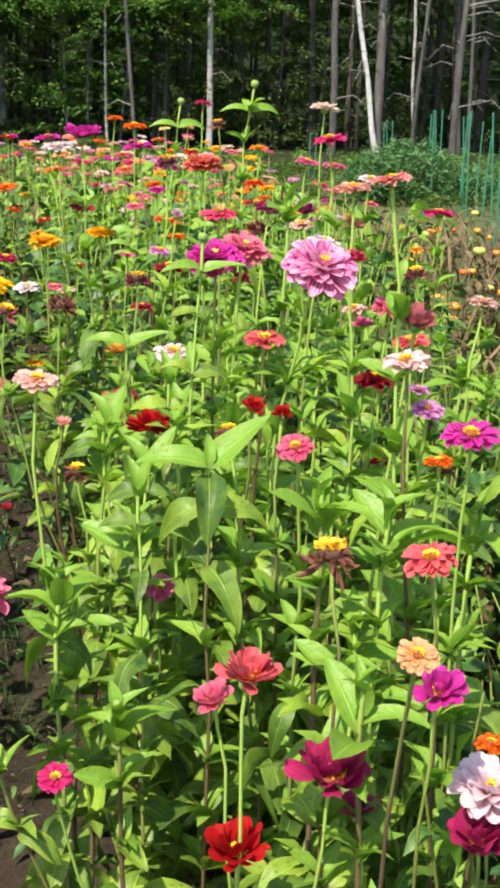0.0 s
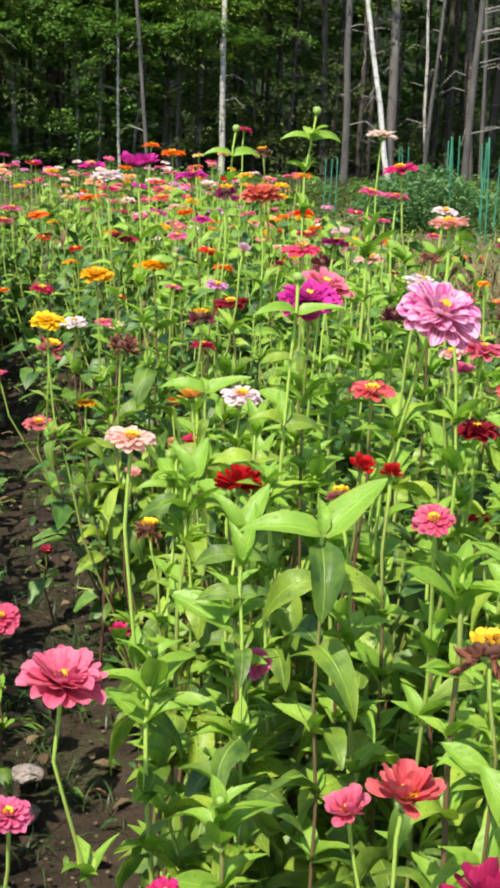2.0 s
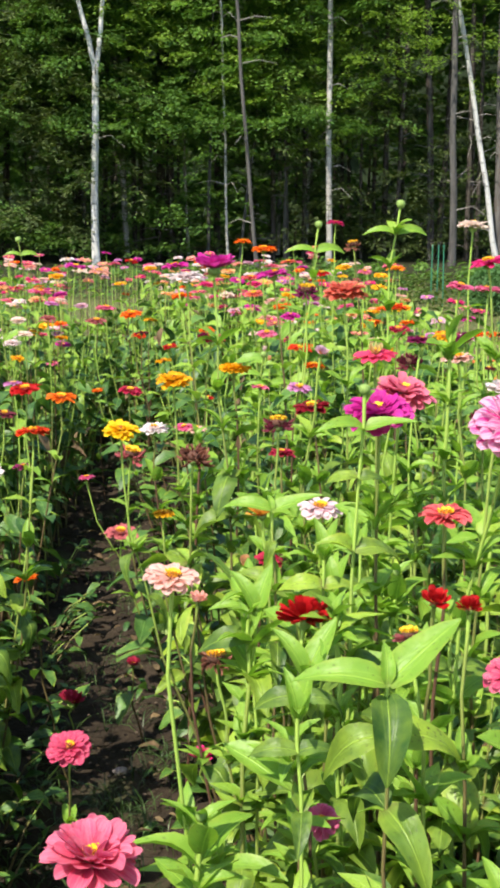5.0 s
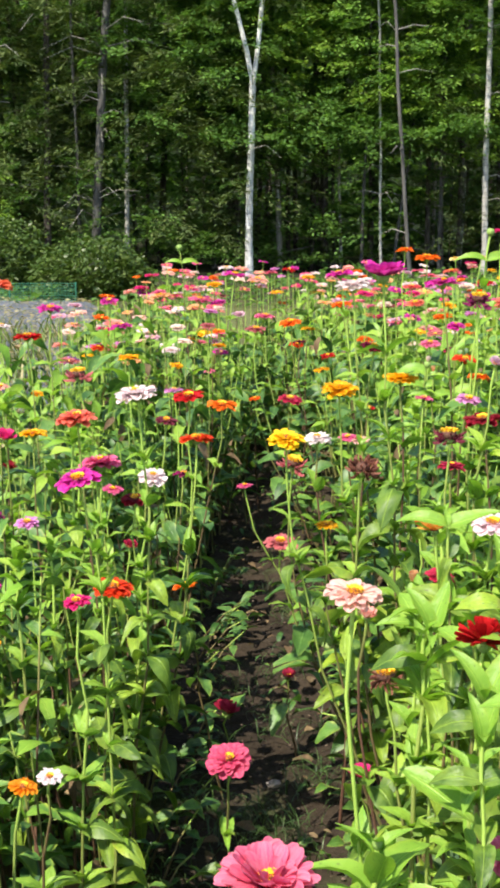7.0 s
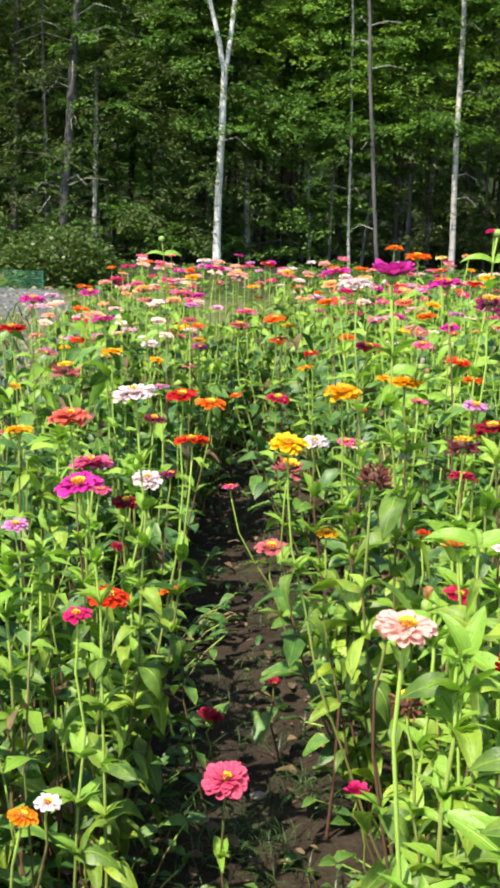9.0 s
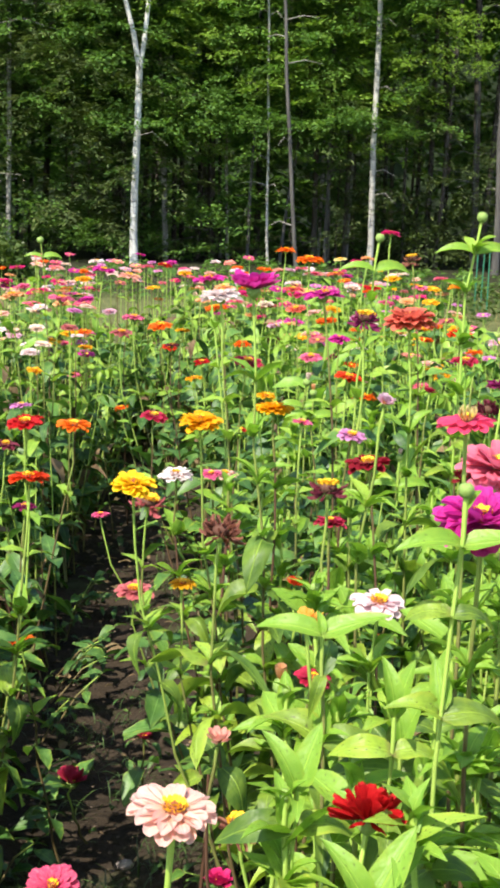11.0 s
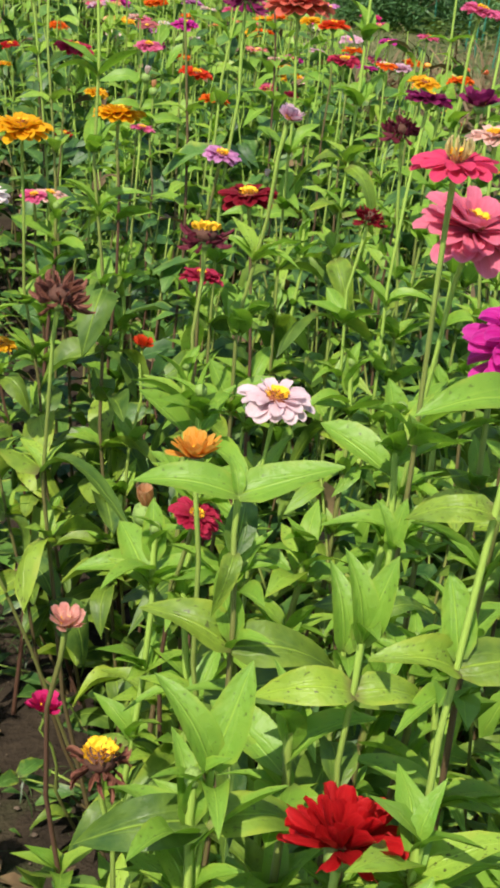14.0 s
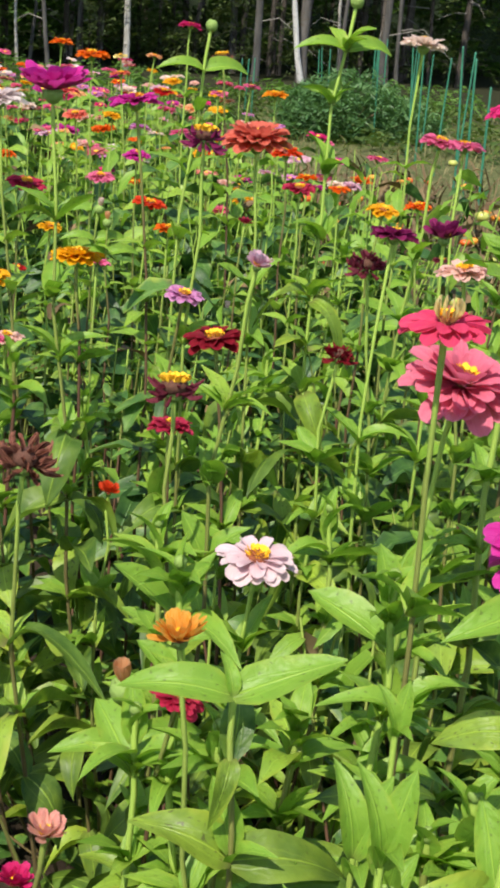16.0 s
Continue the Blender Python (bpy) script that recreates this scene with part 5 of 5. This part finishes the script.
tagged(new("ground_cover", fabric_sheet()), "weathered grey-blue cover sheet strewn with dry debris", "ground cover", kind="structure")
debris, weeds, dry = [], [], []
for k in range(5200):
    y = rnd.uniform(8.7, 19)
    x = rnd.uniform(-6, -1.1 - 0.17 * (y - 12.9))
    debris.append(aimed((x, y, 0.075 + rnd.uniform(-0.02, 0.02)), rnd.uniform(0, 6.28), rnd.uniform(-0.2, 0.4), rnd.uniform(-0.5, 0.5), rnd.uniform(0.03, 0.1)))
for k in range(3800):
    y = rnd.uniform(5.0, 13.5)
    x = rnd.uniform(-3.4, -0.98 + 0.06 * min(y, 9.0) - 0.17 * max(0, y - 10))
    (weeds if rnd.random() < 0.6 else dry).append(aimed((x, y, -0.01), rnd.uniform(0, 6.28), radians(rnd.uniform(45, 88)), 0, rnd.uniform(0.12, 0.45)))
tagged(new("dry_debris", soup("dry_debris", [(blade, debris[::2], 0), (LEAFLET, debris[1::2], 0)], [STRAW])), "pale dry plant debris strewn on the cover", "debris", kind="stuff")
tagged(new("wild_grass", soup("wild_grass", [(blade, weeds, 0), (blade, dry, 1)], [GRASS, STRAW])), "thin grey-green and dry grass beside the bed", "grass", kind="stuff")


def net_fence():
    root = thing("net_fence", Matrix.Translation((-6.2, 19.35, 0)), "low green wire net fence before the shrubs", "fence")
    for k in range(5):
        part("post", soup("post", [(tube([(0, 0, -0.1), (0, 0, 0.3)], [0.012, 0.012], 7), ONE, 0)], [STAKE]), root, Matrix.Translation((0.95 * k, 0, 0)))
    wires = [(tube([(0, -0.012, 0.04 + 0.035 * k), (1.9, -0.016, 0.03 + 0.035 * k), (3.8, -0.012, 0.04 + 0.035 * k)], [0.0035] * 3, 4), ONE, 0) for k in range(8)]
    wires += [(tube([(0.05 * k, -0.017, 0.03), (0.05 * k + 0.004, -0.017, 0.29)], [0.0025] * 2, 4), ONE, 0) for k in range(77)]
    part("netting", soup("netting", wires, [STAKE]), root)


net_fence()

# green garden stakes
stake(5.99, 18.80, -0.038, 0.88)
stake(6.07, 18.82, -0.075, 0.91)
stake(5.47, 15.39, -0.016, 1.04)
stake(5.91, 16.32, -0.070, 1.08)
stake(5.53, 14.32, -0.072, 1.04)
stake(5.05, 12.98, -0.036, 1.10)
stake(5.68, 14.35, 0.024, 0.99)
stake(4.19, 10.15, -0.077, 1.12)
stake(3.76, 8.86, -0.017, 0.90)
stake(4.45, 17.25, 0.009, 0.74)
stake(4.53, 17.26, 0.016, 0.74)
stake(4.48, 16.76, -0.002, 0.77)
stake(5.66, 17.42, -0.025, 0.92)
stake(5.54, 15.56, 0.012, 1.00)
stake(5.68, 15.57, -0.023, 1.10)
stake(5.20, 13.60, 0.03, 1.05)
stake(5.35, 14.90, -0.04, 1.1)
stake(4.90, 12.20, 0.05, 1.0)
stake(6.10, 15.80, 0.02, 1.1)
stake(4.00, 9.60, -0.03, 1.05)
stake(4.55, 11.00, 0.06, 1.08)


# ---- the forest edge ----
def twigs(z, count, reach, side=0.0):
    """Thin dead branches from a trunk, as tube items."""
    out = []
    for k in range(count):
        h, a = rnd.uniform(*z), (side + rnd.uniform(-0.7, 0.7)) if side is not None else rnd.uniform(0, 6.28)
        r = reach * rnd.uniform(0.5, 1.2)
        d = rnd.uniform(-0.35, 0.15) * r
        out.append((h, [(0, 0, 0), (0.5 * r * math.cos(a), 0.5 * r * math.sin(a), 0.12 * r), (r * math.cos(a), r * math.sin(a), d)]))
    return out


TREE_WORDS = {"white": "slender white birch tree with dark bark scars", "pale": "slender pale-barked tree at the forest edge", "grey": "grey-barked forest tree with thin dead branches",
              "tan": "straight brown-grey tree trunk at the forest edge", "dark": "dark-barked conifer trunk inside the forest"}


def tree(kind, x, y, lean, radius, forked=False, branches=8, side=None, height=13.0):
    root = thing("tree", Matrix.Translation((x, y, 0)), TREE_WORDS[kind], "tree", "trees of the forest edge")
    wob = [rnd.uniform(-0.03, 0.03) for _ in range(12)]
    zs = (-0.2, 0.6, 1.6, 2.8, 4.0, 5.2, 6.6, 8.5, 10.5, height)
    pts = [Vector((lean * z + wob[i], 0.3 * wob[-1 - i % 3], z)) for i, z in enumerate(zs)]
    if forked:
        pts = pts[:5]
        fork = pts[-1]
        arms = [[fork, fork + Vector((-0.12, 0, 0.7)), fork + Vector((-0.5, 0, 2.1)), fork + Vector((-1.0, 0, 6))], [fork, fork + Vector((0.1, 0.05, 0.7)), fork + Vector((0.24, 0.1, 2.2)), fork + Vector((0.6, 0.1, 6.5))]]
        for arm in arms:
            part("limb", soup("limb", [(tube(arm, [radius * 0.66, radius * 0.6, radius * 0.5, radius * 0.2], 8), ONE, 0)], [BARKS[kind]]), root)
    n = len(pts)
    radii = [radius * (1.25 if i == 0 else 1.0 - 0.045 * i) for i in range(n)]
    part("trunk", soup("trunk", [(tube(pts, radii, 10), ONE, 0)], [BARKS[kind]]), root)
    for h, arm in twigs((0.9, 6.5), branches, 1.35 if branches > 18 else 0.75, side):
        p = along(pts, h) if h < pts[-1].z else pts[-1]
        part("branch", soup("branch", [(tube([p + Vector(q) for q in arm], [0.014, 0.009, 0.003], 5), ONE, 0)], [DEAD_WOOD]), root)
    top = pts[-1]
    crown = []
    for k in range(5):
        c = Vector((top.x + rnd.uniform(-1.3, 1.3), rnd.uniform(-0.4, 1.6), rnd.uniform(8.6, 12.5)))
        crown += leaf_cloud(80, c, (1.2, 1.0, 0.8), 0.24)
    part("crown", soup("crown", [(LEAFLET, crown, 0)], [NEEDLE if kind == "dark" else BROAD]), root)


tree("white", 0.13, 29.20, 0.018, 0.087, forked=True, branches=3)
tree("grey", -3.29, 29.60, 0.068, 0.108, branches=24)
tree("dark", -4.40, 30.30, 0.018, 0.085, branches=20)
tree("grey", -3.60, 29.90, -0.020, 0.038)
tree("pale", -2.63, 30.50, 0.011, 0.059)
tree("grey", -5.52, 28.00, 0.094, 0.030)
tree("grey", 3.57, 28.60, -0.081, 0.045)
tree("pale", 3.10, 29.80, -0.032, 0.032)
tree("grey", 2.70, 30.60, 0.026, 0.039)
tree("grey", 4.54, 31.00, 0.004, 0.047)
tree("dark", -0.10, 31.50, 0.005, 0.060)
tree("pale", 5.31, 29.60, -0.003, 0.071)
tree("dark", 4.74, 32.00, -0.002, 0.041)
tree("grey", 7.91, 28.70, -0.019, 0.083)
tree("white", 9.06, 29.10, -0.190, 0.065)
tree("tan", 9.14, 29.40, -0.003, 0.118)
tree("grey", 10.52, 28.20, 0.029, 0.077, branches=22, side=0.0)
tree("grey", 11.58, 30.00, -0.032, 0.048, branches=12, side=0.0)
tree("grey", 10.04, 29.50, 0.049, 0.047, branches=10)
tree("pale", 10.71, 31.50, -0.035, 0.043)
tree("dark", 11.65, 31.00, -0.060, 0.113)
tree("grey", 3.49, 31.00, 0.119, 0.040)
tree("dark", 1.13, 33.00, -0.019, 0.056)
tree("grey", 2.31, 34.00, -0.019, 0.051)
tree("pale", 2.45, 33.00, -0.041, 0.042)
tree("dark", 7.35, 32.00, 0.046, 0.056)
tree("grey", -0.67, 32.50, 0.003, 0.055)
tree("dark", 6.73, 33.00, -0.007, 0.043)
tree("grey", 8.23, 32.00, -0.018, 0.042)


def set_down(p, azimuth, elevation, roll, size):
    """Many poses at once, as aimed() gives them one by one."""
    ca, sa, ce, se, cr, sr = np.cos(azimuth), np.sin(azimuth), np.cos(elevation), np.sin(elevation), np.cos(roll), np.sin(roll)
    m = np.zeros((len(p), 4, 4))
    x, y, z = np.stack([ca * ce, sa * ce, se], 1), np.stack([-sa, ca, 0 * ca], 1), np.stack([-ca * se, -sa * se, ce], 1)
    k = size[:, None]
    m[:, :3, 0], m[:, :3, 1], m[:, :3, 2] = x * k, (y * cr[:, None] + z * sr[:, None]) * k, (z * cr[:, None] - y * sr[:, None]) * k
    m[:, :3, 3], m[:, 3, 3] = p, 1
    return m


def boughs(count, xr, yr, zr, reach, size, droop, leaves_each, keep=None):
    """Leafy sprays: leaves set along drooping twigs that fan out."""
    base = []
    while len(base) < count:
        p = (rnd.uniform(*xr), rnd.uniform(*yr), rnd.uniform(*zr))
        if keep is None or keep(*p):
            base.append(p)
    n = count * leaves_each
    base = np.repeat(np.array(base), leaves_each, 0)
    a = np.repeat(rng.uniform(0, 6.28, count), leaves_each)
    r = np.repeat(reach * rng.uniform(0.5, 1.4, count), leaves_each)
    s = rng.random(n)
    w = rng.normal(0, 0.2, n) * r * (0.35 + 0.65 * np.sin(np.pi * s))
    p = base + np.stack([r * s * np.cos(a) - w * np.sin(a), r * s * np.sin(a) + w * np.cos(a), -droop * r * s * s + rng.normal(0, 0.045, n)], 1)
    return set_down(p, a + rng.uniform(-1.2, 1.2, n), rng.uniform(-0.6, 0.3, n), rng.uniform(-0.6, 0.6, n), size * rng.uniform(0.55, 1.35, n))


def clumpy(scale, limit, seed):
    off = Vector((seed, seed * 2, seed * 3))
    return lambda x, y, z: noise.noise(Vector((x, y * 0.5, z)) * scale + off) > limit


FOLIAGE = (
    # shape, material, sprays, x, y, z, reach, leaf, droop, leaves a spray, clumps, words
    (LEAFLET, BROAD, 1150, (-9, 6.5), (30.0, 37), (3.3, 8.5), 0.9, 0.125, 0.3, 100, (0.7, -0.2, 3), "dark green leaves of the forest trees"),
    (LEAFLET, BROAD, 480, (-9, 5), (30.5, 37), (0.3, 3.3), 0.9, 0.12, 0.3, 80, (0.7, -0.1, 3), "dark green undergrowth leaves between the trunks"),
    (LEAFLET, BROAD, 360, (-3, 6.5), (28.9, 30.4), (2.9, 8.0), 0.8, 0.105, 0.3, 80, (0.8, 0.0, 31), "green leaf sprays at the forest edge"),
    (LEAFLET, SUNNY, 560, (-0.5, 7.0), (29.6, 34), (2.6, 8.4), 0.8, 0.11, 0.25, 80, (0.8, -0.02, 8), "yellow-green leaves of young forest trees, coloured as sunlit"),
    (LEAFLET, SUNNY, 330, (-1.2, 4.6), (29.8, 31.2), (3.6, 8.4), 0.9, 0.105, 0.25, 90, (0.6, -0.06, 71), "soft leaf masses coloured as sunlit, high between pale trunks"),
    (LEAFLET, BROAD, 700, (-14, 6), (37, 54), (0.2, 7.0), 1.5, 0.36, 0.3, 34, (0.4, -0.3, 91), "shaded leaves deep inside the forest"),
    (LEAFLET, MIDGREEN, 800, (-2.0, 5.2), (29.9, 32.5), (3.2, 9.0), 0.9, 0.11, 0.25, 90, (0.5, -0.3, 57), "light green leaf masses coloured as lit, high at forest edge"),
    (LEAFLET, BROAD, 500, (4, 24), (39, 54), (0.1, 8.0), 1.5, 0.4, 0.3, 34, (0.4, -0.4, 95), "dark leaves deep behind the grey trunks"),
    (LEAFLET, SUNNY, 80, (5.9, 8.7), (28.2, 29.2), (3.6, 6.5), 0.6, 0.075, 0.3, 36, (0.9, -0.1, 5), "leaf sprays coloured as sunlit, hanging before dark forest"),
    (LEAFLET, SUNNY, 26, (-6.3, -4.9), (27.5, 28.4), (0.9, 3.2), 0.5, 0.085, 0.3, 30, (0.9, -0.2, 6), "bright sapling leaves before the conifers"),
    (NEEDLES, NEEDLE, 1250, (-9, 0.4), (29.0, 33), (0.8, 8.4), 1.2, 0.15, 0.45, 95, (0.6, -0.2, 13), "drooping olive-green conifer boughs at forest edge"),
    (NEEDLES, NEEDLE, 1150, (4.6, 19), (32, 40), (0.3, 8.0), 1.1, 0.15, 0.4, 60, (0.6, -0.1, 23), "dark conifer boughs deep between the trunks"),
    (LEAFLET, BROAD, 170, (-9, 3.5), (29.0, 30.6), (0.2, 3.2), 0.8, 0.1, 0.3, 60, (0.8, 0.0, 37), "green undergrowth sprays along the forest edge"),
    (NEEDLES, NEEDLE, 150, (-1, 9.5), (29.8, 31.5), (0.3, 4.2), 1.1, 0.14, 0.4, 70, (0.7, 0.05, 63), "olive conifer boughs low between the trunks"),
    (LEAFLET, BROAD, 420, (-9, 15), (18, 28.4), (0.03, 0.22), 0.5, 0.12, 0.2, 24, (0.5, -0.2, 41), "low green weeds before the forest"),
    (LEAFLET, SHRUB, 260, (1.5, 9), (13, 22), (0.03, 0.25), 0.4, 0.09, 0.2, 22, (0.5, 0.0, 47), "low green weeds round the garden stakes"),
)
for shape, material, count, xr, yr, zr, reach, size, droop, each, clump, words in FOLIAGE:
    name = "conifer_boughs" if shape is NEEDLES else "forest_foliage"
    tagged(new(name, soup(name, [(shape, boughs(count, xr, yr, zr, reach, size, droop, each, clumpy(*clump)), 0)], [material])), words, "foliage", kind="stuff")
# leaf canopy out of view, added to keep sun off trunks and inner forest
tagged(new("forest_canopy", soup("forest_canopy", [(LEAFLET, boughs(500, (-30, 4), (36, 62), (7.5, 15.0), 2.2, 0.85, 0.3, 16).tolist() + boughs(420, (6.2, 40), (29.8, 36), (6.0, 9.0), 1.8, 0.6, 0.3, 18).tolist() + boughs(1100, (4, 40), (31, 62), (8.5, 15.0), 2.2, 0.85, 0.3, 16).tolist(), 0)], [BROAD])), "unseen leaf canopy added overhead to shade the forest", "foliage", kind="stuff")

# thin trees deep in the forest
post = soup("trunk", [(tube([(0, 0, 0), (0.3, 0, 3), (-0.2, 0, 7), (0, 0, 12)], [1.1, 0.95, 0.85, 0.7], 7), ONE, 0)], [BARKS["dark"]])
stick = soup("branch", [(tube([(0, 0, 0), (0.5, 0.05, 0.04), (1, 0, -0.06)], [0.012, 0.008, 0.003], 4), ONE, 0)], [DEAD_WOOD])
for k in range(110):
    x, y, r = rnd.uniform(-14, 24), rnd.uniform(31.5, 50), rnd.uniform(0.025, 0.09)
    if k < 45:
        x, y = rnd.uniform(-7, 15), rnd.uniform(31.5, 36)
    root = thing("tree", Matrix.Translation((x, y, -0.1)) @ Matrix.Rotation(rnd.uniform(-0.05, 0.05), 4, "Y"), "thin dark tree deep in the shaded forest", "tree", "trees deep in the forest")
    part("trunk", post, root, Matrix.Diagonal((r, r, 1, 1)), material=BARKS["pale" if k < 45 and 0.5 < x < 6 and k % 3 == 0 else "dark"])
    for j in range(6 if k < 45 else 0):
        part("branch", stick, root, aimed((0, 0, rnd.uniform(0.4, 5)), rnd.uniform(0, 6.28), rnd.uniform(-0.5, 0.3), 0, rnd.uniform(0.4, 1.4)))
# plain sheet; its dark colour stands in for shade deep among the trees
tagged(new("backdrop", soup("backdrop", [(grid_patch([(x, 64 + 4 * math.cos(x * 0.03), z) for z in (-1, 6, 13, 20) for x in range(-90, 111, 10)], 4, 21), ONE, 0)], [plain("far_forest_shade", (0.012, 0.02, 0.01), (0.03, 0.05, 0.02), 0.5, 0.95)])), "dark sheet standing in for the forest's shaded depth", "backdrop", kind="structure")
